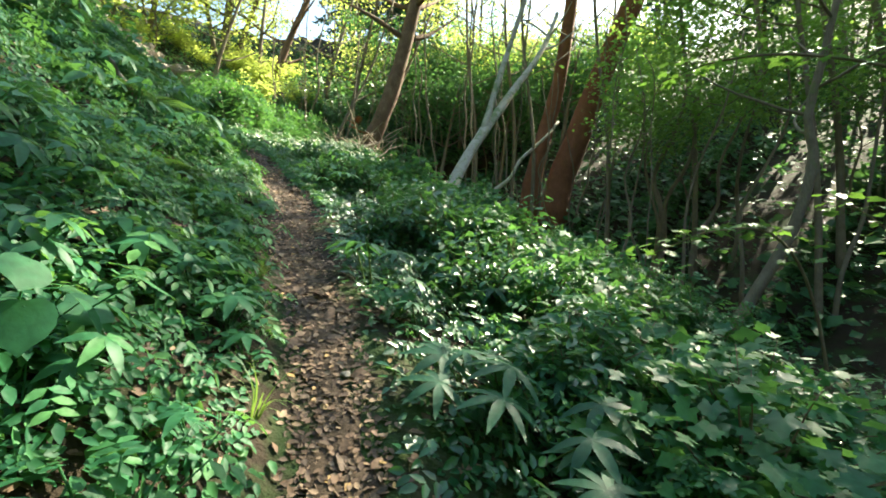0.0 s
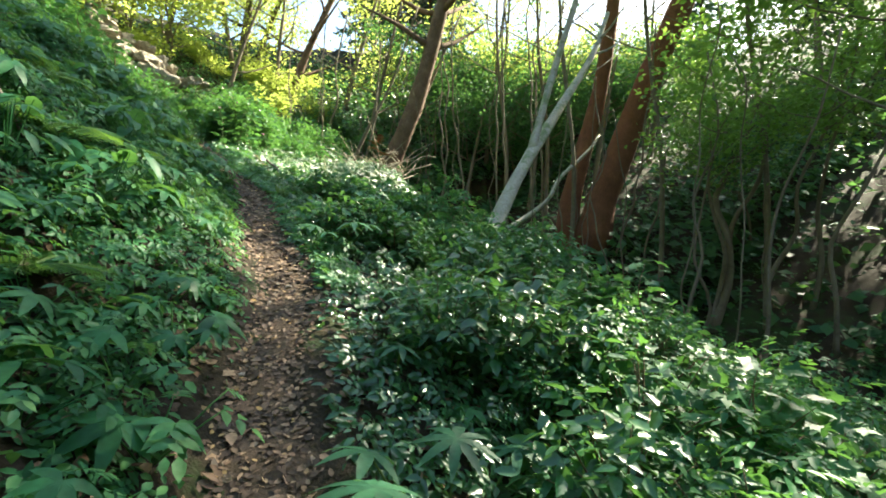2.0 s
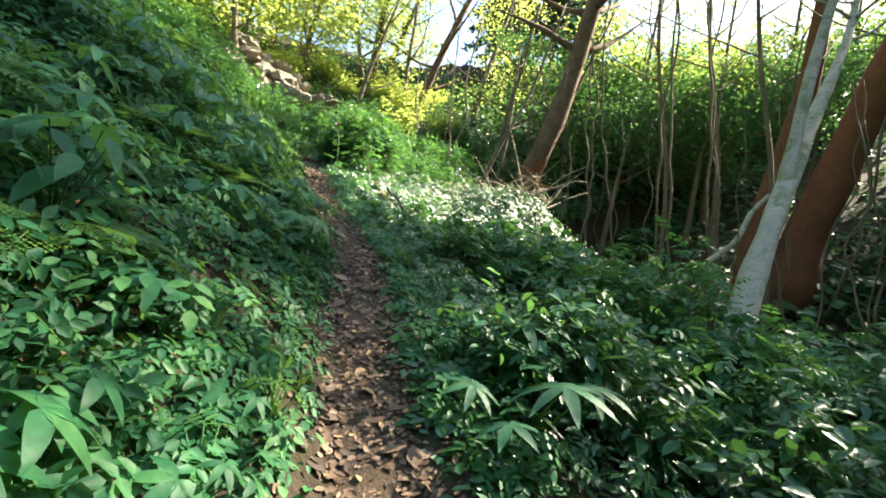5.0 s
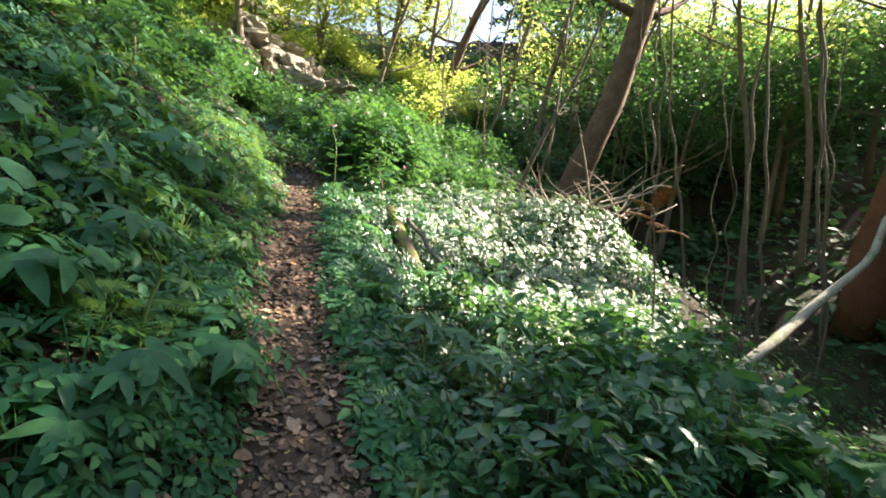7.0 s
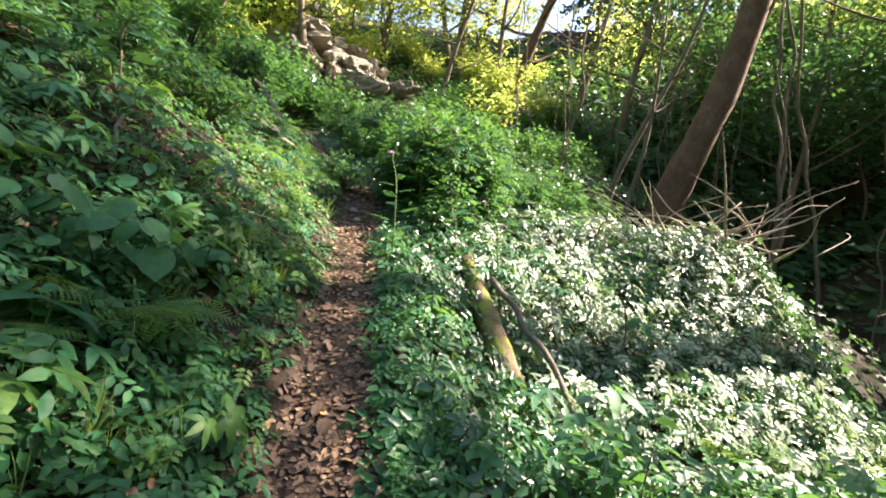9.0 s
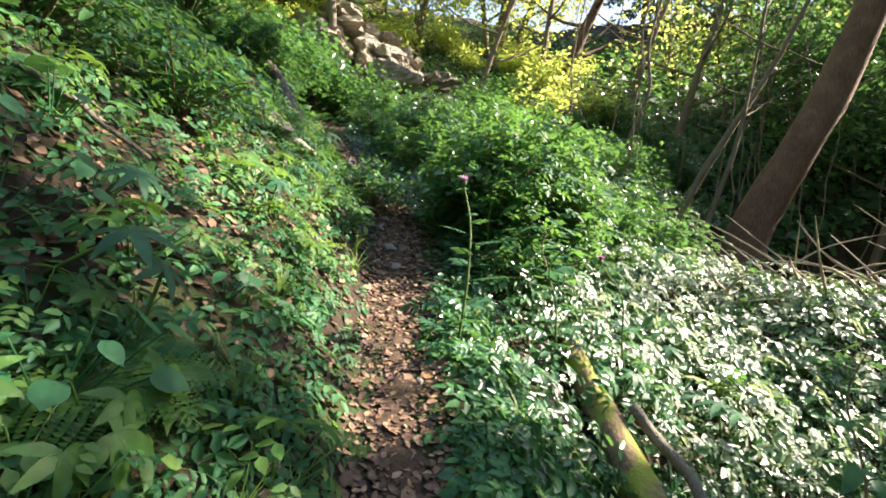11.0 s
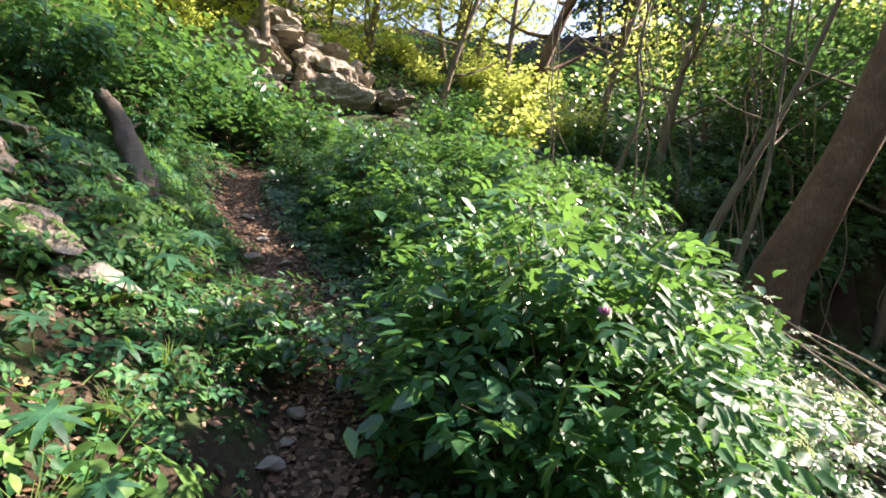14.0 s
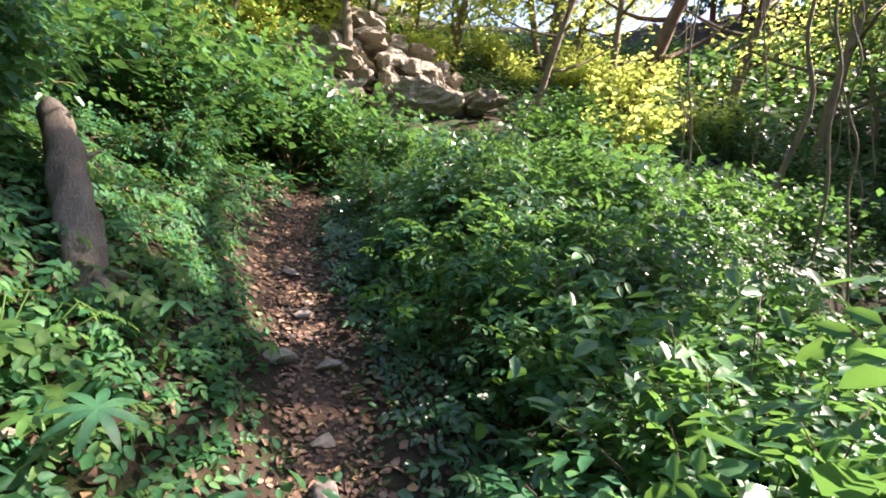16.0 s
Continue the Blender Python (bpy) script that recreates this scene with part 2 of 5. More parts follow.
# leaves: y along the leaf, length 1, z up
SIMPLE = (np.array([(0, 0, 0), (0.27, 0.42, 0.05), (0, 0.5, -0.02), (-0.27, 0.42, 0.05), (0, 1, -0.12)], float), np.array([(0, 1, 2), (2, 1, 4), (0, 2, 3), (2, 4, 3)]))
LEAF4 = (np.array([(0, 0, 0), (0.25, 0.28, 0.05), (0.2, 0.68, 0.0), (0, 1, -0.14), (-0.2, 0.68, 0.0), (-0.25, 0.28, 0.05)], float), np.array([(0, 1, 2), (0, 2, 3), (0, 3, 4), (0, 4, 5)]))
NARROW = (SIMPLE[0] * (0.5, 1, 0.8), SIMPLE[1])
CARD2 = (np.array([(0, 0, 0), (0.34, 0.45, 0.05), (0, 1, -0.1), (-0.34, 0.45, 0.05)], float), np.array([(0, 1, 2), (0, 2, 3)]))


def ovate(width=0.32, droop=0.18, fold=0.08, steps=5):
    V, F = [], []
    for i in range(steps + 1):
        u = i / steps
        w = width * (math.sin(math.pi * min(1, u ** 0.8)) ** 0.85 if 0 < u < 1 else 0)
        z = -droop * u * u
        V += [(-w, u, z + fold * w * 3), (0, u, z), (w, u, z + fold * w * 3)]
    for i in range(steps):
        a = 3 * i
        F += [(a, a + 1, a + 4), (a, a + 4, a + 3), (a + 1, a + 2, a + 5), (a + 1, a + 5, a + 4)]
    return np.array(V, float), np.array(F)


def lobed(lobes=5, depth=0.45, tooth=0.06, droop=0.15):
    """A lobed leaf, its stalk joining at the origin."""
    pts = []
    span = 2.5
    for i in range(lobes):
        a = -span + 2 * span * i / (lobes - 1)
        r = 1.0 - 0.42 * abs(a) / span
        for da, k in ((-0.3, 0.66), (-0.16, 0.8 + tooth), (-0.1, 0.84), (0, 1.0), (0.1, 0.84), (0.16, 0.8 + tooth), (0.3, 0.66)):
            b = a + da * 1.15 * span / lobes * 1.6
            pts.append((math.sin(b) * r * k * 0.62, 0.3 + math.cos(b) * r * k * 0.62))
        if i < lobes - 1:
            b = a + span / (lobes - 1)
            pts.append((math.sin(b) * r * (1 - depth) * 0.62, 0.3 + math.cos(b) * r * (1 - depth) * 0.62))
    P = [(x, y, -droop * (x * x + (y - 0.3) ** 2) + 0.02 * math.sin(9 * x + 5 * y)) for x, y in pts]
    V, F = fan(P, (0, 0.3, 0.0))
    return V, F[:-1]


def heart(droop=0.2):
    P = []
    for i in range(14):
        a = 2 * math.pi * i / 14
        x = 0.5 * math.sin(a)
        y = 0.48 - 0.5 * math.cos(a) + (0.12 if i == 7 else 0) + (0.1 if i == 0 else 0)
        P.append((x * (1.05 - 0.25 * y), y, -droop * (x * x * 2 + (y - 0.3) ** 2) + 0.03 * abs(x) * 2))
    return fan(P, (0, 0.3, 0.0))


def palmate(leaflets=7, width=0.13, spread=5.2, notch=True):
    """Umbrella leaf: leaflets spread round the stalk's top."""
    out = []
    base = ovate(width, 0.35, 0.05, 5)
    for i in range(leaflets):
        a = -spread / 2 + spread * i / (leaflets - 1)
        c, s = math.cos(a), math.sin(a)
        k = 1.0 - 0.25 * abs(a) / spread
        V = base[0] * k
        out.append((np.stack([c * V[:, 0] + s * V[:, 1], -s * V[:, 0] + c * V[:, 1], V[:, 2] + 0.02], 1), base[1]))
    return join(out)


def pinnate(pairs=5, width=0.3, size=0.34):
    base = ovate(width, 0.12, 0.06, 3)
    pos, al = [], []
    for i in range(pairs):
        y = 0.2 + 0.7 * i / pairs
        for sx in (-1, 1):
            pos.append((0, y, -0.12 * y * y))
            al.append((sx, 0.45, -0.1))
    pos.append((0, 0.88, -0.1))
    al.append((0, 1, -0.2))
    return scatter(base, np.array(pos), turns(al, (0, 0, 1)), size)


def frond(pairs=22):
    """Fern frond: toothed pinnae that shorten to the tip, arching."""
    pos, al, sz = [], [], []
    for i in range(pairs):
        u = (i + 1) / (pairs + 1)
        z = 0.5 * u - 0.62 * u * u
        for sx in (-1, 1):
            pos.append((0, u, z))
            al.append((sx, 0.35, -0.15))
            sz.append(0.3 * math.sin(math.pi * min(1, 0.16 + 0.84 * u)) ** 0.8 + 0.02)
    # one pinna: a narrow blade with lobes
    V, F = [(0, 0, 0)], []
    n = 5
    for i in range(n):
        u = (i + 0.5) / n
        w = 0.14 * (1 - u) + 0.03
        V += [(0, (i + 1) / n, -0.06 * u), (w, u + 0.06, 0.02), (-w, u + 0.06, 0.02)]
        p, q = (0 if i == 0 else 1 + 3 * (i - 1)), 1 + 3 * i
        F += [(p, q + 1, q), (p, q, q + 2)]
    return scatter((np.array(V, float), np.array(F)), np.array(pos), turns(al, (0, 0, 1)), np.array(sz))


def tube(points, radii, sides=8, wobble=0.0, seed=0):
    """A tapered limb along points, closed at both ends."""
    P = np.asarray(points, float)
    radii = np.broadcast_to(np.asarray(radii, float), (len(P),))
    T = unit(np.gradient(P, axis=0))
    ref = np.array((0.9, 0.1, 0.2))
    A = unit(np.cross(T, ref))
    B = np.cross(T, A)
    r = np.random.default_rng(seed)
    a = np.linspace(0, 2 * math.pi, sides, endpoint=False)
    w = 1 + wobble * r.normal(size=(len(P), sides)) if wobble else np.ones((len(P), sides))
    V = P[:, None] + (radii[:, None] * w)[..., None] * (np.cos(a)[None, :, None] * A[:, None] + np.sin(a)[None, :, None] * B[:, None])
    V = np.concatenate([V.reshape(-1, 3), P[:1], P[-1:]])
    i, j = np.meshgrid(np.arange(len(P) - 1), np.arange(sides), indexing="ij")
    j2 = (j + 1) % sides
    q = np.stack([i * sides + j, i * sides + j2, (i + 1) * sides + j2, (i + 1) * sides + j], -1).reshape(-1, 4)
    F = np.concatenate([q[:, [0, 1, 2]], q[:, [0, 2, 3]]])
    m, e = len(P) * sides, (len(P) - 1) * sides
    k = np.arange(sides)
    k2 = (k + 1) % sides
    caps = np.concatenate([np.stack([k * 0 + m, k2, k], 1), np.stack([k * 0 + m + 1, e + k, e + k2], 1)])
    return V, np.concatenate([F, caps])


def smooth_line(points, n):
    """Catmull-Rom through points, n samples."""
    P = np.asarray(points, float)
    P = np.concatenate([2 * P[:1] - P[1:2], P, 2 * P[-1:] - P[-2:-1]])
    m = len(P) - 3
    u = np.linspace(0, m - 1e-6, n)
    i = u.astype(int)
    f = (u - i)[:, None]
    a, b, c, d = P[i], P[i + 1], P[i + 2], P[i + 3]
    return 0.5 * (2 * b + (c - a) * f + (2 * a - 5 * b + 4 * c - d) * f ** 2 + (3 * b - a - 3 * c + d) * f ** 3)


# ---- the hillside ----
TRAIL_LINE = smooth_line([(0.6, -9, -3.6), (0.15, -1, -0.42), (0.05, -0.2, -0.12), (-0.3, 1.3, 0.5), (-0.72, 2.55, 1.03), (-1.3, 3.85, 1.5), (-1.78, 5.26, 2.08),
                          (-2.6, 6.6, 2.7), (-3.2, 7.7, 3.18), (-4.45, 9.2, 3.9), (-5.3, 10.4, 4.48), (-6.3, 11.7, 4.98), (-7.65, 13.4, 5.66), (-8.97, 14.4, 6.3),
                          (-10.3, 15.1, 6.93), (-12.1, 16.8, 7.95), (-14.8, 19.5, 9.4), (-18.8, 24.4, 12.6), (-29, 38, 24)], 900)
seg = np.linalg.norm(np.diff(TRAIL_LINE[:, :2], axis=0), axis=1)
TRAIL_S = np.concatenate([[0], np.cumsum(seg)])
TRAIL_S -= TRAIL_S[np.argmin(np.hypot(TRAIL_LINE[:, 0], TRAIL_LINE[:, 1]))]
TRAIL_T = unit(np.gradient(TRAIL_LINE[:, :2], axis=0))
TRAIL_N = np.stack([TRAIL_T[:, 1], -TRAIL_T[:, 0]], 1)     # to the right


def step(x, a, b):
    t = np.clip((x - a) / (b - a), 0, 1)
    return t * t * (3 - 2 * t)


def along_across(x, y):
    """Distance along the trail and, right of it, across; with the trail's height there."""
    x, y = np.atleast_1d(x).astype(float), np.atleast_1d(y).astype(float)
    s, u, z = np.empty_like(x), np.empty_like(x), np.empty_like(x)
    for a in range(0, len(x), 4000):
        dx, dy = x[a:a + 4000, None] - TRAIL_LINE[None, :, 0], y[a:a + 4000, None] - TRAIL_LINE[None, :, 1]
        d = dx * dx + dy * dy
        i = d.argmin(1)
        k = np.arange(len(i))
        side = dx[k, i] * TRAIL_N[i, 0] + dy[k, i] * TRAIL_N[i, 1]
        s[a:a + 4000], u[a:a + 4000], z[a:a + 4000] = TRAIL_S[i], np.sign(side) * np.sqrt(d[k, i]), TRAIL_LINE[i, 2]
    return s, u, z


def lumps(x, y):
    return (np.sin(1.3 * x + 0.7 * y + 1) * np.sin(0.9 * y - 0.5 * x) * 0.5 + np.sin(3.1 * x - 2.2 * y) * 0.22 + np.sin(2.6 * y + 3.7 * x + 2) * 0.2
            + np.sin(7.3 * x + 5.1 * y) * np.sin(6.1 * y - 4.2 * x) * 0.14)


def cross_height(s, u):
    v = -u
    left = np.where(v > 0.22, np.minimum(v - 0.22, 2.6) * 0.76 + np.maximum(v - 2.82, 0) * 0.66, 0)
    left = left * (1 - 0.45 * step(s, 13, 24))
    width, fall = 3.6 + 4.0 * step(s, 11, 18), 0.32 - 0.2 * step(s, 11.5, 16)        # the bank broadens higher up
    right = -fall * np.clip(u - 0.3, 0, width - 0.3) - 0.5 * np.clip(u - width, 0, 4.8)
    right = right * (1 - step(s, 14, 30)) + np.maximum(u - 13, 0) * (0.55 - 0.3 * step(s, 14, 24))
    return np.where(u > 0, right, left)


def ground_z(x, y):
    s, u, z = along_across(x, y)
    x, y = np.atleast_1d(x), np.atleast_1d(y)
    # the hollow below the mossy log and the hump under the brushwood
    z = z + step(u, 0.4, 1.2) * (0.6 * np.exp(-((x + 3.0) ** 2 + (y - 15.3) ** 2) / 1.4) - 0.5 * np.exp(-((x + 3.75) ** 2 + (y - 11.3) ** 2) / 1.3))
    far = step(np.abs(u), 0.3, 2.5)
    z = z + cross_height(s, u)
    return z + far * lumps(x, y) * 0.22 - 0.03 * (1 - step(np.abs(u), 0.12, 0.3))


def on_trail(s, u):
    """World x, y of a place s along and u to the right of the trail."""
    s, u = np.atleast_1d(s), np.atleast_1d(u)
    i = np.clip(np.searchsorted(TRAIL_S, s), 0, len(TRAIL_S) - 1)
    return TRAIL_LINE[i, 0] + TRAIL_N[i, 0] * u, TRAIL_LINE[i, 1] + TRAIL_N[i, 1] * u


def ground_normal(x, y):
    e = 0.12
    gx = (ground_z(x + e, y) - ground_z(x - e, y)) / (2 * e)
    gy = (ground_z(x, y + e) - ground_z(x, y - e)) / (2 * e)
    return unit(np.stack([-gx, -gy, np.ones_like(gx)], 1))


def graded(lo, hi, fine, lo_far, hi_far):
    mid = np.arange(lo, hi + 1e-6, fine)
    up = hi + np.cumsum(fine * 1.13 ** np.arange(1, 70))
    dn = lo - np.cumsum(fine * 1.13 ** np.arange(1, 70))
    return np.concatenate([dn[dn > lo_far][::-1], mid, up[up < hi_far]])


gx, gy = graded(-13, 6, 0.11, -420, 420), graded(-3, 20, 0.11, -420, 420)
X, Y = np.meshgrid(gx, gy)
V = np.stack([X.ravel(), Y.ravel(), ground_z(X.ravel(), Y.ravel())], 1)
i, j = np.meshgrid(np.arange(len(gy) - 1), np.arange(len(gx) - 1), indexing="ij")
a = (i * len(gx) + j).ravel()
F = np.stack([a, a + 1, a + len(gx) + 1, a + len(gx)], 1)
ground = tagged(new("ground", mesh_np("ground", V, F, SOIL, True)), "brown leaf-mould forest floor on a steep hillside", "forest floor", kind="structure")

# the footpath: a strip of trodden earth with a wandering edge
ss = np.arange(-6, 21.5, 0.06)
us = np.linspace(-1, 1, 11)
half = 0.165 + 0.035 * np.sin(ss * 2.3) + 0.03 * np.sin(ss * 5.1 + 1) - 0.055 * step(ss, 6, 9)
SS, UU = np.meshgrid(ss, us, indexing="ij")
edge = UU * (half[:, None] + 0.03 * np.sin(SS * 13 + np.sign(UU) * 2))
px, py = on_trail(SS.ravel(), edge.ravel())
pz = ground_z(px, py) + 0.012 - 0.02 * np.abs(UU.ravel()) ** 3 + 0.008 * np.sin(px * 21) * np.sin(py * 17)
i, j = np.meshgrid(np.arange(len(ss) - 1), np.arange(10), indexing="ij")
a = (i * 11 + j).ravel()
footpath = tagged(new("footpath", mesh_np("footpath", np.stack([px, py, pz], 1), np.stack([a, a + 11, a + 12, a + 1], 1)[:, ::-1], TRAIL, True)),
                  "narrow trodden earth footpath strewn with dry leaves", "footpath", kind="structure")


# ---- trees ----
def leaves_round(centres, spread, per, size, tpl=CARD2, flat=0.6, r=rng):
    """Leaves in loose clumps round the centres, mostly level and drooping."""
    c = np.repeat(np.asarray(centres, float), per, axis=0)
    n = len(c)
    p = c + r.normal(size=(n, 3)) * np.asarray(spread) * (1, 1, flat)
    al = np.stack([r.normal(size=n), r.normal(size=n), r.normal(size=n) * 0.45 - 0.25], 1)
    up = np.stack([r.normal(size=n) * 0.45, r.normal(size=n) * 0.45, np.ones(n)], 1)
    return scatter(tpl, p, turns(al, up), size * r.uniform(0.6, 1.35, n))


def limb_line(start, way, length, n=7, rise=0.25, r=rng):
    way = unit(way)
    t = np.linspace(0, 1, n)[:, None]
    side = unit(np.cross(way, (0.1, 0.2, 1)))
    bend = r.normal() * 0.18
    return np.asarray(start) + way * length * t + side * bend * length * t * (1 - t) * 2 + np.array((0, 0, rise * length)) * t * t + r.normal(size=(n, 3)) * 0.012 * length * t


def tree(label, base, lines, radii, bark, leaf_mat, limbs=7, reach=3.5, clumps=5, per=60, size=0.17, spread=0.7, low=0.5, category="tree", keep=None, seed=1, sides=9, split=True):
    """A tree of one or more trunks (lines of places from the base up), limbs from their upper part and a crown of leaves in clumps."""
    r = np.random.default_rng(seed)
    ob = thing("tree", label, category, at=Matrix.Translation(base))
    b = np.asarray(base, float)
    ends = []
    for k, line in enumerate(lines):
        L = smooth_line(np.asarray(line, float), 16) - b
        rad = np.linspace(radii[k][0], radii[k][1], 16)
        rad[0] *= 1.2
        rad[1] *= 1.12
        wood = [tube(L, rad, sides, 0.06, seed + k)]
        for q in range(limbs):
            f = low + (1 - low) * (q + 0.6) / limbs
            i = min(14, int(f * 15))
            a = q * 2.4 + r.uniform(0, 1) + k
            ln = reach * (1.15 - 0.5 * f) * r.uniform(0.75, 1.2)
            M = limb_line(L[i], (math.cos(a), math.sin(a), 0.45), ln, r=r)
            branch = tube(M, np.linspace(rad[i] * 0.5, 0.012, 7), 6 if split else 4)
            if split:
                part("limb", branch, bark, ob, smooth=True)
            else:
                wood.append(branch)
            for e in np.linspace(0.45, 1, clumps):
                ends.append(M[0] + (M[-1] - M[0]) * e + r.normal(size=3) * 0.3 * spread)
        part("trunk", join(wood), bark, ob, smooth=True)
        ends.append(L[-1])
    C = np.array(ends)
    if keep is not None:
        C = C[keep(C + b)]
    if len(C):
        part("crown", leaves_round(C, spread, per, size, r=r), leaf_mat, ob)
    return ob


def gz(x, y):
    return float(ground_z(np.array([x]), np.array([y]))[0])


SUN = np.array(sun_dir)
# openings in the canopy: sunlit places on the ground (x, y, radius)
GAPS = [(-3.0, 12.6, 1.8), (-1.8, 14.5, 1.6), (-4.2, 11.5, 0.8), (-3.6, 11.0, 0.7), (-2.2, 11.2, 1.0), (-3.5, 13.8, 1.2), (-2.5, 13.4, 1.2), (-1.0, 14.2, 1.2), (-6.9, 11.8, 0.8), (-16.0, 23.5, 1.8), (-2.0, 5.7, 0.35), (-1.0, 1.4, 0.2), (-9.4, 14.5, 0.3), (-7.3, 15.0, 0.5), (0.4, 4.6, 0.35), (1.2, 2.4, 0.3), (-4.2, 15.5, 1.2), (-3.0, 16.5, 1.7), (-1.5, 12.8, 1.5), (-2.4, 17.6, 1.2), (1.8, 2.6, 0.6), (0.9, 5.0, 0.5),
        (-6.4, 17.6, 1.3), (-8.6, 19.0, 1.3), (-11.2, 20.4, 1.3), (-13.6, 22.0, 1.2), (-2.2, 10.4, 0.5), (-1.4, 11.6, 1.0), (-4.4, 13.2, 1.0), (-3.8, 14.5, 1.2), (-6.4, 11.1, 0.7), (-7.1, 11.6, 0.6), (-17.2, 22.8, 1.6), (-15.4, 24.8, 1.5)]


def shading(C, extra=1.5):
    """Clumps kept: those whose shadow misses the sunlit openings."""
    C = np.asarray(C, float)
    ok = np.ones(len(C), bool)
    for x, y, rad in GAPS:
        z = gz(x, y) + 0.2
        d = np.array((x, y, z)) - C
        off = d - (d @ SUN)[:, None] * SUN
        ok &= (np.linalg.norm(off, axis=1) > rad + extra) | ((d @ SUN) > 0)
    return ok


# the two-trunked red-barked tree beyond the slope's edge
bx, by = 4.1, 22.0
bz = gz(bx, by) - 0.3
tree("large leaning tree with two red-brown trunks", (bx, by, bz),
     [[(3.5, 22.1, bz), (3.9, 22, 5.5), (4.52, 22, 7.64), (5.25, 22, 10.4), (5.75, 22, 13.5), (6.2, 22.2, 17), (6.6, 22.5, 20)],
      [(4.6, 21.8, bz), (5.1, 22, 5.1), (5.95, 22, 7.1), (7.05, 22, 10.0), (8.5, 22, 13.2), (10.2, 22.2, 17), (11.4, 22.5, 20)]],
     [(0.46, 0.17), (0.7, 0.34)], BARK_RED, LEAF_CANOPY, 5, 5.5, 6, 90, 0.22, 0.95, 0.84, keep=lambda C: shading(C, 2.6), seed=3, sides=12)
# dark leaning trunk by the sunlit bank
bx, by = -4.3, 22.1
bz = gz(bx, by) - 0.3
tree("leaning dark-barked tree overhung with lianas", (bx, by, bz),
     [[(bx, by, bz), (-4.05, 22, 6.3), (-3.75, 22, 7.15), (-3.2, 22, 8.4), (-2.72, 22, 9.7), (-2.15, 22, 11.6), (-1.3, 22, 15), (-0.4, 22, 19)]],
     [(0.5, 0.24)], BARK_DARK, LEAF_YELLOW, 10, 5.2, 7, 130, 0.15, 0.9, 0.74, keep=lambda C: shading(C, 2.2), seed=5, sides=12)
# pale lichened trunk close to the bank, with an upright second stem
bx, by = -0.35, 9.0
bz = gz(bx, by) - 0.2
tree("slanting pale-barked small tree blotched with lichen", (bx, by, bz),
     [[(bx, by, bz), (0.25, 9.94, 3.4), (0.85, 10.9, 4.5), (1.75, 12.4, 6.0), (2.88, 14.18, 7.9), (3.6, 15.3, 9.6)],
      [(0.8, 10.85, 4.4), (1.15, 11.3, 5.6), (1.6, 11.8, 7.0), (2.05, 12.1, 8.4), (2.3, 12.3, 10)]],
     [(0.15, 0.06), (0.085, 0.05)], BARK_PALE, LEAF_CANOPY, 4, 1.8, 4, 55, 0.13, 0.45, 0.8, keep=shading, seed=8)
# crooked stem close below the path's lower end
bx, by = 4.3, 8.0
bz = gz(bx, by) - 0.2
tree("crooked small tree leaning out of the gully", (bx, by, bz),
     [[(bx, by, bz), (5.0, 8.0, 0.45), (5.9, 8.0, 1.9), (6.28, 8.0, 3.1), (6.3, 8.1, 3.9), (6.6, 8.0, 5.2), (7.1, 8.0, 7.2)]],
     [(0.11, 0.05)], BARK_GREY, LEAF_CANOPY, 6, 2.4, 4, 45, 0.14, 0.5, 0.6, keep=shading, seed=9)
# stems left of the dark trunk
for k, (bx, by, lx, ly, h, rr) in enumerate([(-5.6, 21.4, 3.0, 0.3, 8.5, 0.1), (-5.0, 21.0, 0.9, 0.0, 6.5, 0.07), (-4.6, 22.8, 3.8, 0.4, 9.5, 0.12), (-7.2, 23.5, 1.0, 0, 7, 0.07)]):
    bz = gz(bx, by) - 0.2
    tree("thin leaning grey-brown tree stem", (bx, by, bz), [[(bx, by, bz), (bx + lx * 0.1 + 0.12 * math.sin(k * 2.1), by, bz + h * 0.2), (bx + lx * 0.4 - 0.15 * math.cos(k * 3.0), by, bz + h * 0.4), (bx + lx * 0.58 + 0.2 * math.sin(k + 1.0), by + ly, bz + h * 0.62), (bx + lx, by + ly, bz + h)]],
         [(rr, rr * 0.35)], BARK_GREY, LEAF_CANOPY, 4, 2.0, 4, 60, 0.1, 0.5, 0.65, keep=shading, seed=20 + k)
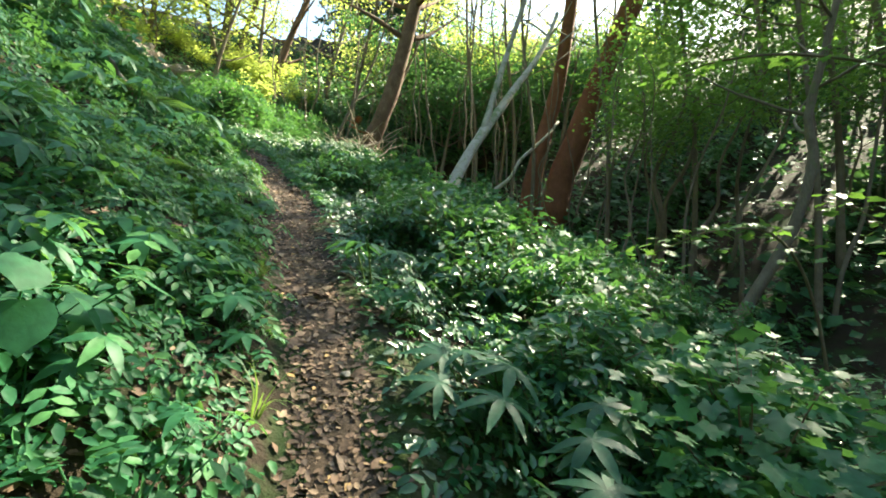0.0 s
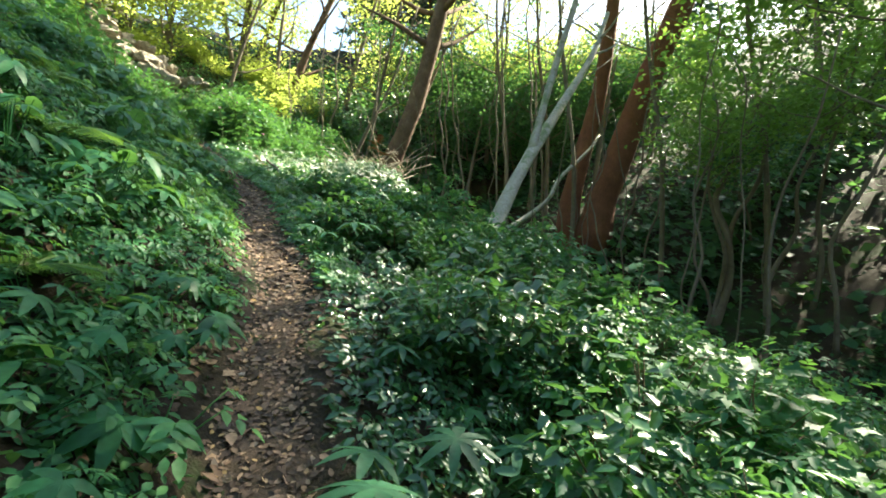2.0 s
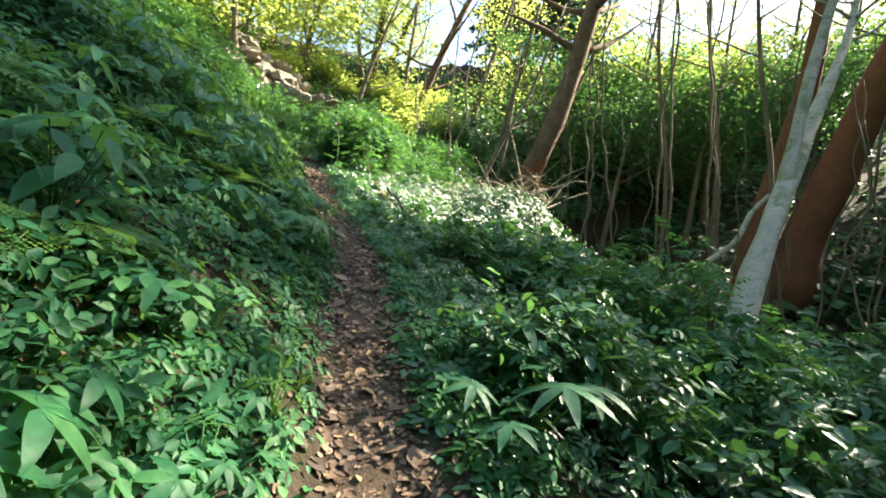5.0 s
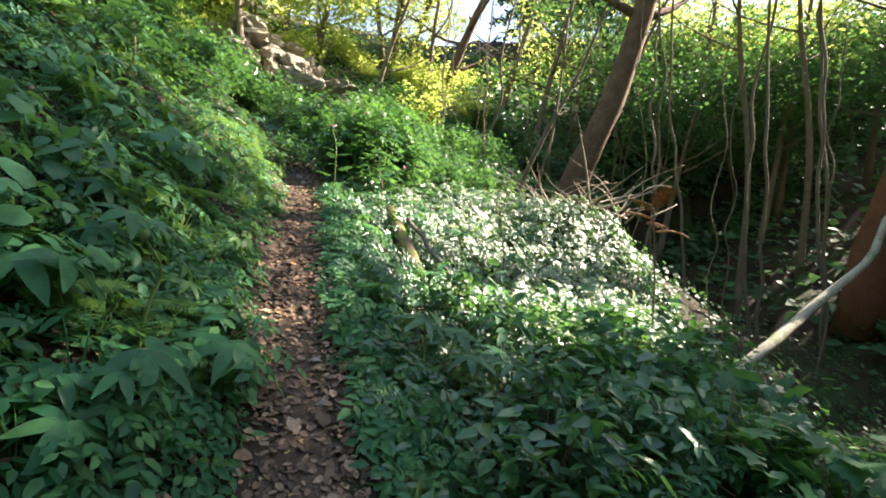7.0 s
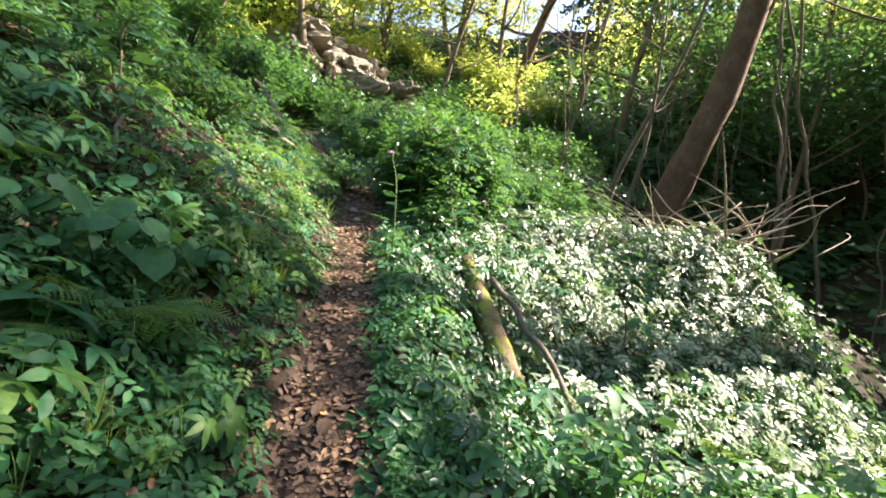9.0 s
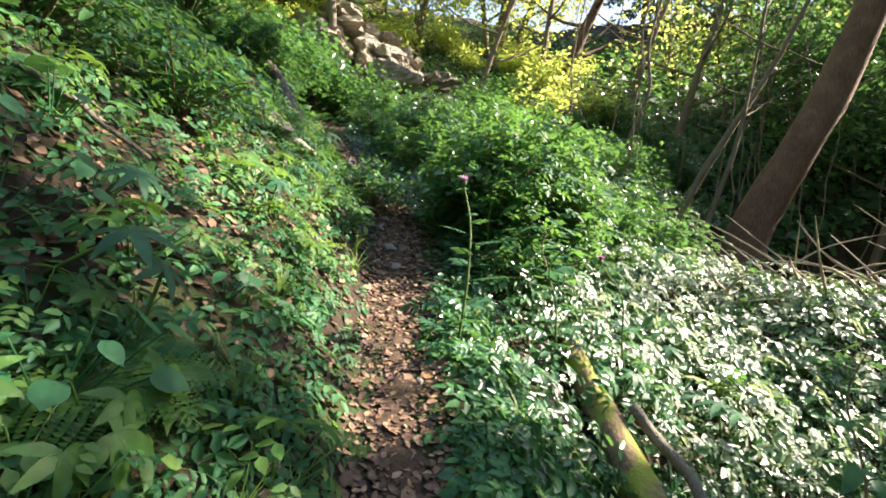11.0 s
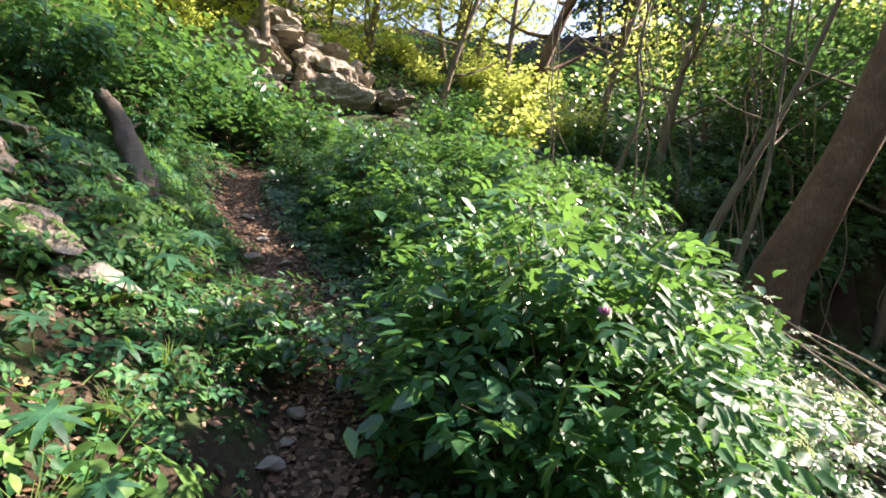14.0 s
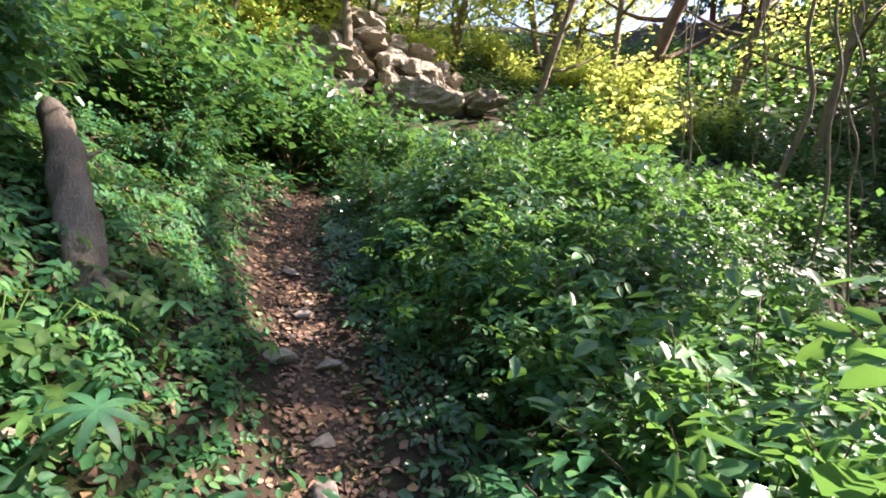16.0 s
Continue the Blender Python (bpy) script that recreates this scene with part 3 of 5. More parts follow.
# backlit trees at the head of the gully
for k, (bx, by, lx, h, rr, mat) in enumerate([(-11.6, 29.5, 4.2, 10, 0.27, BARK_DARK), (-12.4, 29.8, 0.6, 9, 0.14, BARK_GREY), (-16.2, 33.0, 1.0, 10, 0.34, BARK_GREY), (-15.6, 33.4, 3.6, 10, 0.2, BARK_GREY), (-16.9, 33.2, -2.0, 10, 0.18, BARK_GREY),
                                               (-9.0, 33, 2.5, 9, 0.2, BARK_GREY), (-20.5, 31, 2.2, 9, 0.2, BARK_GREY), (-14.0, 27.0, 2.6, 8, 0.12, BARK_GREY), (-6.5, 29.5, 2, 9, 0.16, BARK_GREY), (-1.0, 27.5, 1.5, 7.5, 0.13, BARK_GREY), (2.8, 28.5, 1.2, 7.5, 0.14, BARK_GREY), (6.2, 28.0, 1.6, 8, 0.15, BARK_GREY), (10, 30, 1.5, 8, 0.15, BARK_GREY), (0.5, 32, 1.5, 12, 0.14, BARK_GREY), (4.0, 31, 1.5, 12.5, 0.15, BARK_GREY), (7.5, 32, 1.5, 13, 0.15, BARK_GREY), (-3.5, 34, 2, 12, 0.16, BARK_GREY), (11, 33, 1, 12.5, 0.15, BARK_GREY), (2, 37, 1, 15, 0.15, BARK_GREY), (-8, 37, 1, 12, 0.15, BARK_GREY)]):
    bz = gz(bx, by) - 0.3
    tree("leaning tree with yellow-green backlit leaves" if k < 9 or k > 12 else "leaning gully-side tree with a green crown", (bx, by, bz), [[(bx, by, bz), (bx + lx * 0.3, by, bz + h * 0.34), (bx + lx * 0.62, by + 0.2, bz + h * 0.66), (bx + lx, by + 0.2, bz + h)]],
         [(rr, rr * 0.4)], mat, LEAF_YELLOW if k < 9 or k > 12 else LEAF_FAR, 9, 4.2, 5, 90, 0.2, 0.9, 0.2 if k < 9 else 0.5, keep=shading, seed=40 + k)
# tree on the rock
bx, by = -17.8, 22.3
bz = gz(bx, by) - 0.2
tree("straight tree growing among the rocks", (bx, by, bz), [[(bx, by, bz), (bx - 0.15, by, bz + 2), (bx - 0.45, by, bz + 4), (bx - 0.6, by, bz + 7.5)]], [(0.19, 0.11)], BARK_GREY, LEAF_YELLOW, 5, 3, 4, 50, 0.22, 0.7, 0.6, keep=shading, seed=60)
# crooked small trees and saplings in the gully
spots = [(7.0, 17.0, 1.6, 8, 0.14), (7.3, 17.3, 2.2, 8.5, 0.1), (6.7, 16.8, 0.9, 7, 0.08), (5.0, 13.6, 0.8, 8, 0.05), (8.8, 14.4, 2.0, 8, 0.07), (5.6, 15.3, 0.9, 7.5, 0.05), (8.2, 16.2, 2.4, 8, 0.08), (9.6, 16.4, 1.2, 8, 0.08), (6.4, 13.4, 1.6, 8.5, 0.055), (10.4, 13.0, 2.0, 8.5, 0.07)]
for k, (bx, by, lx, h, rr) in enumerate(spots):
    r = np.random.default_rng(80 + k)
    bz = gz(bx, by) - 0.2
    L = [(bx, by, bz)] + [(bx + lx * f + r.normal() * 0.24, by + r.normal() * 0.24, bz + h * f) for f in (0.2, 0.38, 0.55, 0.75, 1.0)]
    tree("crooked thin understorey tree with a grey-brown stem", (bx, by, bz), [L], [(rr, rr * 0.4)], BARK_GREY, LEAF_CANOPY, 5, 2.0, 4, 45, 0.15, 0.5, 0.72, keep=shading, seed=90 + k, sides=7)


def forest_tree(label, leaf_mat, h, seed, low=0.35, per=34, size=0.34, bark=BARK_GREY, lean=1.6, reach=3.6, rr=0.1):
    return tree(label, (0, 0, 0), [[(0, 0, -0.5), (lean * 0.1, 0.25, h * 0.22), (lean * 0.45, -0.2, h * 0.5), (lean * 0.7, 0.2, h * 0.75), (lean, 0, h)]], [(rr, rr * 0.35)], bark, leaf_mat, 11, reach, 5, per, size, 0.85, low, seed=seed, sides=7, split=False)


kinds = [forest_tree("slender forest tree with a dense green crown", LEAF_FAR, 9.5, 101), forest_tree("slender forest tree with a high green crown", LEAF_FAR, 11.5, 102, 0.4),
         forest_tree("forest tree with a bright green crown", LEAF_CANOPY, 9.0, 103, 0.3), forest_tree("low spreading green understorey tree", LEAF_FAR, 6.0, 104, 0.15, reach=3.0, rr=0.07),
         forest_tree("yellow-green backlit forest tree", LEAF_YELLOW, 9, 105, 0.1, reach=4.0)]
r = np.random.default_rng(11)
places = []                     # along, across, kind, size
for s in np.arange(-14, 30, 3.4):
    for u in np.arange(8.5, 48, 3.4):
        if s > 13 and u < 13 or 2 < s < 22 and u < 17.5:
            continue
        size = r.uniform(0.5, 0.62) if (u < 19.5 or s > 15) else r.uniform(1.05, 1.35)
        places.append((s + r.uniform(-1.5, 1.5), u + r.uniform(-1.5, 1.5), int(r.choice([0, 1, 1] if u < 19.5 else [0, 1, 2])), size))
for s in np.arange(31, 46, 3.0):
    for u in np.arange(-22, 5, 3.4):
        places.append((s + r.uniform(-1.4, 1.4), u + r.uniform(-1.5, 1.5), int(r.choice([4, 4, 4, 0])), r.uniform(0.75, 1.15)))
for s in np.arange(24.5, 31, 3.2):
    for u in np.arange(-15, 3, 3.6):
        places.append((s + r.uniform(-1.4, 1.4), u + r.uniform(-1.5, 1.5), int(r.choice([4, 4, 2])), r.uniform(0.6, 0.9)))
for s in np.arange(-14, 26, 4.2):
    for u in np.arange(-9.6, -30, -4.2):
        places.append((s + r.uniform(-1.5, 1.5), u + r.uniform(-1.2, 1.2), int(r.choice([3, 2, 0])), r.uniform(0.75, 1.05)))
# unseen trees added behind the start, to hold off sky light
for s in (-16, -12, -8):
    for u in (-5, -1.5, 2.5, 6):
        places.append((s + r.uniform(-1, 1), u + r.uniform(-1, 1), int(r.choice([0, 2, 3])), 0.95))
places += [(s, u, 4, 1.3) for s, u in ((23.5, 17.5), (21.5, 21.0), (24.5, 24.0), (20.5, 25.5), (27.0, 21.0), (26.5, 15.5))]
first = set()
for s, u, k, size in places:
    x, y = on_trail(min(s, 34), u)
    x, y = float(x[0]) - 0.63 * max(s - 34, 0), float(y[0]) + 0.77 * max(s - 34, 0)
    if math.hypot(x + 16.0, y - 23.8) < 4.5 or math.hypot(x + 14.0, y - 21.0) < 3.0:            # the outcrop stands clear
        continue
    z = gz(x, y)
    if not shading(np.array([(x, y, z + 8.5 * size), (x, y, z + 5 * size)]), 3.4 * size).all():
        continue
    m = pose(x, y, z, 0, 0, r.uniform(0, 360))
    if k in first:
        ob = copy_thing(kinds[k], m)
    else:
        ob = kinds[k]
        ob.matrix_basis = m
        first.add(k)
    ob.scale = (size, size, size)
# tall trees added down the slope, mostly unseen, to shade the lower path and gully
for k, (bx, by, rr, h, kk, per) in enumerate([(14.2, 15.3, 0.16, 20, 8, 74), (8.6, 16.8, 0.1, 18.5, 8, 74), (16.7, 10.0, 0.17, 19, 8, 74), (11.9, 14.5, 0.12, 18, 8, 74), (5.8, 17.8, 0.09, 17, 9, 98), (3.2, 19.4, 0.09, 17.5, 9, 98),
                                              (10.2, 13.2, 0.1, 16, 9, 74), (1.0, 23.4, 0.1, 17, 8, 74), (3.2, 25.4, 0.11, 18, 9, 60), (20, 24, 0.16, 17, 9, 98), (22, 20, 0.16, 17, 9, 98), (18, 27.5, 0.16, 17, 9, 98), (24.5, 26, 0.16, 18, 9, 98)]):
    bz = gz(bx, by) - 0.3
    tree("tall slender tree with a wide green crown, added for shade", (bx, by, bz), [[(bx, by, bz), (bx + 0.3, by + 0.3, bz + 5), (bx - 0.1, by + 0.3, bz + 10), (bx, by + 0.5, bz + h)]], [(rr, rr * 0.5)], BARK_GREY, LEAF_CANOPY, kk, 4.8, 8, per, 0.2, 0.78, 0.55, keep=lambda C: shading(C, 1.0), seed=71 + k)


# ---- lianas: thin woody ropes hanging from the crowns to the ground ----
def liana(x, y, top, dx, rad, seed, foot=None):
    r = np.random.default_rng(seed)
    z0 = gz(x, y) - 0.1 if foot is None else foot
    n = 14
    t = np.linspace(0, 1, n)
    P = np.stack([x + dx * t + np.cumsum(r.normal(size=n)) * 0.09, y + np.cumsum(r.normal(size=n)) * 0.09, z0 + (top - z0) * t], 1)
    P = smooth_line(P, 40)
    return tagged(new("liana", mesh_np("liana", *tube(P, np.linspace(rad, rad * 0.7, 40), 6), BARK_GREY, True)),
                  "thin pale liana hanging from the canopy to the ground", "liana", "lianas in the gully")


r = np.random.default_rng(31)
for k in range(34):
    s, u = r.uniform(7, 24), r.uniform(6, 14.5)
    x, y = on_trail(s, u)
    liana(float(x[0]), float(y[0]), gz(float(x[0]), float(y[0])) + r.uniform(6, 10), r.normal() * 0.5, r.uniform(0.011, 0.024), k)


# ---- undergrowth ----
LOBED = [lobed(5, 0.42), lobed(5, 0.3, 0.08), lobed(3, 0.35)]
HEART, OVATE, OVATE_S = heart(), ovate(0.3, 0.2), ovate(0.26, 0.25, 0.1, 3)
LANCE = ovate(0.19, 0.24, 0.08, 4)
COMPOUND = [pinnate(2, 0.27, 0.46), pinnate(3, 0.24, 0.4), palmate(5, 0.17, 3.6)]
SPRIG = scatter(LEAF4, np.array([(0, 0.12, 0), (0, 0.12, 0), (0, 0.42, -0.03), (0, 0.42, -0.03), (0, 0.62, -0.07)]), turns([(1, 0.5, -0.1), (-1, 0.5, -0.12), (1, 0.7, -0.15), (-1, 0.7, -0.12), (0.1, 1, -0.3)], (0, 0, 1)), np.array([0.4, 0.42, 0.42, 0.4, 0.46]))
PALM = [palmate(7), palmate(8, 0.12, 5.6), palmate(6, 0.15, 4.8)]


def stalk(a, b, rad, sag=0.1):
    a, b = np.asarray(a, float), np.asarray(b, float)
    t = np.linspace(0, 1, 5)[:, None]
    mid = a + (b - a) * t + np.array((0, 0, 1)) * sag * np.linalg.norm(b - a) * 4 * t * (1 - t) * 0.5
    return tube(mid, np.linspace(rad, rad * 0.6, 5), 4)


def herb(name, label, category, group, mat, tpls, n, height, reach, size, seed, up_tilt=0.35):
    """A low plant: leaves on their stalks from one root."""
    r = np.random.default_rng(seed)
    ob = thing(name, label, category, group)
    for k in range(n):
        a = 2.4 * k + r.uniform(-0.4, 0.4)
        d = reach * r.uniform(0.35, 1.0)
        tip = np.array((math.cos(a) * d, math.sin(a) * d, height * r.uniform(0.55, 1.1)))
        al = np.array([(math.cos(a), math.sin(a), -up_tilt * r.uniform(0.2, 1.4))])
        up = np.array([(r.normal() * 0.2, r.normal() * 0.2, 1.0)])
        sz = size * r.uniform(0.65, 1.2)
        R = turns(al, up)
        blade = scatter(tpls[k % len(tpls)], tip[None] - R[0] @ np.array((0, 0.2, 0)) * sz, R, sz)
        part("leaf", join([blade, stalk((0, 0, -0.04), tip, 0.003 + 0.006 * size)]), mat, ob)
    return ob


def umbrella(seed, n, height, size):
    r = np.random.default_rng(seed)
    ob = thing("umbrella_plant", "dark green herb with umbrella-like leaves of narrow leaflets", "plant", "umbrella-leaved herbs")
    for k in range(n):
        a = r.uniform(0, 6.28)
        d = 0.16 * (n > 1) * r.uniform(0.4, 1.4) * n ** 0.5
        tip = np.array((math.cos(a) * d, math.sin(a) * d, height * r.uniform(0.7, 1.15)))
        part("stalk", stalk((tip[0] * 0.3, tip[1] * 0.3, -0.05), tip, 0.007, 0.02), STEM, ob)
        al = np.array([(math.cos(a), math.sin(a), 0.1)])
        up = np.array([(r.normal() * 0.2, r.normal() * 0.2, 1.0)])
        part("leaf", scatter(PALM[(k + seed) % 3], tip[None], turns(al, up), size * r.uniform(0.75, 1.15)), LEAF_UMBRELLA, ob)
    return ob


def shrub(seed, label, mat, tpl, height, width, leaves, size, name="shrub"):
    """A bush: arching twigs with leaves set along their outer half."""
    r = np.random.default_rng(seed)
    ob = thing(name, label, name.split("_")[-1], name.replace("_", " ") + "s along the slope")
    twigs, pos, al = [], [], []
    for k in range(22):
        a = r.uniform(0, 6.28)
        d = width * 0.5 * math.sqrt(r.uniform(0.05, 1))
        tip = np.array((math.cos(a) * d, math.sin(a) * d, height * (1 - 0.45 * (d / (width * 0.5)) ** 2) * r.uniform(0.7, 1.1)))
        t = np.linspace(0, 1, 6)[:, None]
        L = tip * t + np.array((0, 0, 0.2 * height)) * 4 * t * (1 - t) * 0.6 + np.array((0, 0, -0.06)) * (1 - t)
        twigs.append(tube(L, np.linspace(0.008, 0.002, 6), 4))
        m = leaves // 22
        f = r.uniform(0.3, 1.05, m)
        p = L[0] + (L[-1] - L[0]) * f[:, None] + np.array((0, 0, 0.12 * height)) * (4 * f * (1 - f))[:, None] + r.normal(size=(m, 3)) * 0.065 * width
        pos.append(p)
        b = r.uniform(0, 6.28, m)
        al.append(np.stack([np.cos(b) + math.cos(a) * 0.6, np.sin(b) + math.sin(a) * 0.6, r.normal(size=m) * 0.4 - 0.15], 1))
    pos, al = np.concatenate(pos), np.concatenate(al)
    pos[:, 2] = np.maximum(pos[:, 2], 0.03)
    up = np.stack([r.normal(size=len(pos)) * 0.4, r.normal(size=len(pos)) * 0.4, np.ones(len(pos))], 1)
    part("woody_frame", join(twigs), TWIG, ob)
    part("foliage", scatter(tpl, pos, turns(al, up), size * r.uniform(0.6, 1.3, len(pos))), mat, ob)
    return ob


def fern(seed, n, length):
    r = np.random.default_rng(seed)
    ob = thing("fern", "light green fern with arching feathery fronds", "fern", "ferns on the bank")
    for k in range(n):
        a = 2.4 * k + r.uniform(-0.3, 0.3)
        ln = length * r.uniform(0.75, 1.15)
        al = np.array([(math.cos(a), math.sin(a), 0.25 * r.uniform(0.5, 1.6))])
        R = turns(al, np.array([(0.0, 0, 1)]))
        f = part("frond", scatter(FROND, np.zeros((1, 3)), R, ln), LEAF_FERN, ob)
        u = np.linspace(0, 1, 8)
        L = (np.stack([u * 0, u, 0.5 * u - 0.62 * u * u], 1) @ R[0].T) * ln
        part("rib", tube(L, np.linspace(0.005, 0.0015, 8), 4), STEM, f)
    return ob


def grass(seed, n, length):
    r = np.random.default_rng(seed)
    V, F = [], []
    for k in range(n):
        a = r.uniform(0, 6.28)
        d = np.array((math.cos(a), math.sin(a), 0))
        side = np.array((-d[1], d[0], 0)) * 0.0045
        ln = length * r.uniform(0.5, 1.1)
        lean = r.uniform(0.25, 0.9)
        b = len(V)
        for i in range(5):
            u = i / 4
            c = d * ln * lean * u * u + np.array((0, 0, ln * (u - 0.45 * lean * u * u * 1.3))) + d * 0.02
            w = side * (1 - u * 0.9)
            V += [c - w, c + w]
            if i:
                q = b + 2 * i
                F += [(q - 2, q - 1, q + 1), (q - 2, q + 1, q)]
    return tagged(new("grass_tuft", mesh_np("grass_tuft", np.array(V), np.array(F), LEAF_GRASS)), "tuft of thin arching grass blades", "grass", "grass tufts")


FROND = frond()


# kept low: round the log, the brushwood, the snag and the rocks (x, y, radius)
OPEN = [(-3.3, 15.7, 0.9), (-4.9, 11.6, 0.5), (-4.4, 10.9, 0.5), (-5.2, 13.1, 0.7), (-4.5, 12.3, 0.8), (-3.8, 11.9, 0.8), (-3.2, 13.0, 1.1), (-2.9, 14.6, 1.3), (-4.2, 14.4, 1.0), (-3.0, 16.6, 1.2), (-2.8, 17.6, 0.9), (-4.3, 11.0, 0.8), (-4.4, 15.8, 0.9), (-9.3, 13.9, 0.7), (-8.7, 13.2, 0.5), (-16.2, 23.4, 3.2), (-15.0, 24.6, 2.6), (-14.2, 21.6, 1.6), (-14.6, 22.0, 1.6), (-15.8, 21.2, 1.4), (-13.4, 20.0, 1.2), (-17.6, 22.0, 1.5), (-5.6, 11.5, 0.4), (-4.9, 11.9, 0.6), (-4.3, 11.3, 0.7), (-3.7, 10.6, 0.5)]


def plant_out(protos, spots, scale=(0.75, 1.25), tilt=0.5, sink=0.0, clear=0.0):
    """Sets the prototypes and their copies out over the spots (x, y), leaning with the slope."""
    r = np.random.default_rng(len(spots))
    spots = [(x, y) for x, y in spots if not any(math.hypot(x - a, y - b) < d * clear for a, b, d in OPEN)]
    P = np.array(spots)
    Z, N = ground_z(P[:, 0], P[:, 1]), ground_normal(P[:, 0], P[:, 1])
    used = set()
    for k, (x, y) in enumerate(spots):
        i = int(r.integers(len(protos)))
        up = Vector(N[k]) * tilt + Vector((0, 0, 1)) * (1 - tilt)
        q = up.to_track_quat("Z", "Y").to_matrix().to_4x4()
        m = Matrix.Translation((x, y, Z[k] - sink)) @ q @ pose(0, 0, 0, 0, 0, r.uniform(0, 360))
        s = r.uniform(*scale)
        if i in used:
            ob = copy_thing(protos[i], m)
        else:
            ob = protos[i]
            ob.matrix_basis = m
            used.add(i)
        ob.scale = (s, s, s)
    for i, ob in enumerate(protos):
        if i not in used:
            for c in ob.children_recursive:
                bpy.data.objects.remove(c)
            bpy.data.objects.remove(ob)


def strew(n, s0, s1, u0, u1, seed, power=1.0):
    r = np.random.default_rng(seed)
    s = r.uniform(s0, s1, n)
    u = u0 + (u1 - u0) * r.uniform(0, 1, n) ** power
    x, y = on_trail(s, u)
    return list(zip(x.tolist(), y.tolist()))


bank_herbs = [herb("bank_herb", "low herb with divided mid-green leaves", "plant", "leafy herbs on the bank", LEAF_HERB, COMPOUND, 9, 0.2, 0.2, 0.15, 200 + k) for k in range(5)]
plant_out(bank_herbs, strew(135, -1.0, 11.5, -0.34, -3.0, 1, 1.3) + strew(45, -0.5, 17, 0.42, 2.4, 2))
# the bank herb again, in a yellower leaf colour that imitates sunlight
plant_out([herb("bank_herb", "low herb with leaves tinted yellowish for sunlight", "plant", "light herbs on the sunny bank", LEAF_FERN, COMPOUND, 8, 0.17, 0.18, 0.13, 210 + k) for k in range(4)], strew(70, 9.5, 17.5, -0.36, -3.0, 26, 1.3))
big_herbs = [herb("broadleaf_herb", "tall herb with whorls of long pointed green leaves", "plant", "large-leaved herbs", LEAF_BROAD, [LANCE], 9, 0.32, 0.14, 0.2, 220 + k) for k in range(3)]
plant_out(big_herbs, strew(26, 1.5, 10.0, -0.9, -2.8, 3) + strew(30, 5.5, 16, 0.9, 3.4, 4))
heart_herbs = [herb("round_leaf_herb", "clump of round-leaved green herb", "plant", "round-leaved herbs", LEAF_BROAD, [HEART, OVATE], 9, 0.2, 0.2, 0.085, 230 + k, 0.5) for k in range(3)]
plant_out(heart_herbs, strew(70, 7.0, 12.5, -0.6, -2.8, 6) + strew(10, -0.5, 14, 0.6, 3.0, 7))
umbrellas = [umbrella(240 + k, (1, 2, 3, 2)[k], 0.27, 0.19) for k in range(4)]
plant_out(umbrellas, strew(100, -0.3, 7.5, 0.48, 2.8, 8) + strew(44, 8, 18, 0.5, 3.2, 10))
plant_out([umbrella(246 + k, (1, 2)[k], 0.22, 0.135) for k in range(2)], strew(34, 4, 17, -0.6, -2.4, 9))
shrubs = [shrub(250, "dense green shrub with small oval leaves", LEAF_SHRUB, LEAF4, 0.62, 1.0, 760, 0.085), shrub(251, "loose green shrub with pointed leaves", LEAF_SHRUB, LEAF4, 0.75, 1.1, 640, 0.11),
          shrub(252, "bushy green shrub with fine leaves", LEAF_HERB, LEAF4, 0.55, 0.95, 1000, 0.06), shrub(253, "broad-leaved green shrub with soft leaves", LEAF_BROAD, SPRIG, 0.7, 1.1, 380, 0.145)]
plant_out(shrubs, strew(85, -1.5, 9, 0.85, 4.8, 11) + strew(26, 7, 10.8, 0.75, 4.6, 12) + strew(16, 10.8, 15, 0.7, 1.8, 39) + strew(30, 15, 22, -0.2, 5, 13) + strew(30, 13, 24, -0.8, -5, 14) + strew(34, -2, 14, -2.4, -6, 15), (0.7, 1.15), 0.4, clear=1.0)
plant_out([shrub(254, "tall leafy green shrub with pale leaf tops", LEAF_SHRUB, LEAF4, 0.9, 1.3, 1000, 0.08, "bush"), shrub(255, "tall loose shrub with light green leaves", LEAF_HERB, SPRIG, 1.0, 1.4, 520, 0.15, "bush")],
          strew(20, 11.5, 15.4, 0.9, 1.9, 21) + strew(34, 15.8, 19.5, 0.9, 5, 37) + strew(60, 17.5, 28, -6, 9, 22) + strew(20, 3, 9, 2.4, 5, 23), (0.7, 1.2), 0.3, clear=1.2)
plant_out([shrub(256, "sunny yellow-green bush on the upper slope", LEAF_YELLOW, CARD2, 1.7, 2.2, 900, 0.15, "hillside_bush")], strew(90, 25, 36, -18, 12, 24), (0.7, 1.3), 0.2, clear=1.2)
plant_out([shrub(257, "green bush on the upper slope", LEAF_SHRUB, CARD2, 1.2, 1.9, 1000, 0.12, "hillside_bush"), shrub(258, "dull green bush on the upper slope", LEAF_HERB, CARD2, 1.0, 1.8, 1000, 0.12, "hillside_bush")], strew(80, 19, 30, -12, 13, 25), (0.7, 1.3), 0.2, clear=1.2)
plant_out([shrub(264, "sprawling bush with large lobed green leaves", LEAF_BROAD, LOBED[1], 0.85, 1.25, 330, 0.135, "bush"), shrub(265, "vine-covered bush with broad green leaves", LEAF_BROAD, LOBED[0], 0.8, 1.2, 360, 0.12, "bush")],
          strew(20, 0.6, 5.6, 1.55, 3.2, 31) + strew(9, 6.5, 10, 1.6, 3.4, 32), (0.75, 1.15), 0.4, clear=1.2)
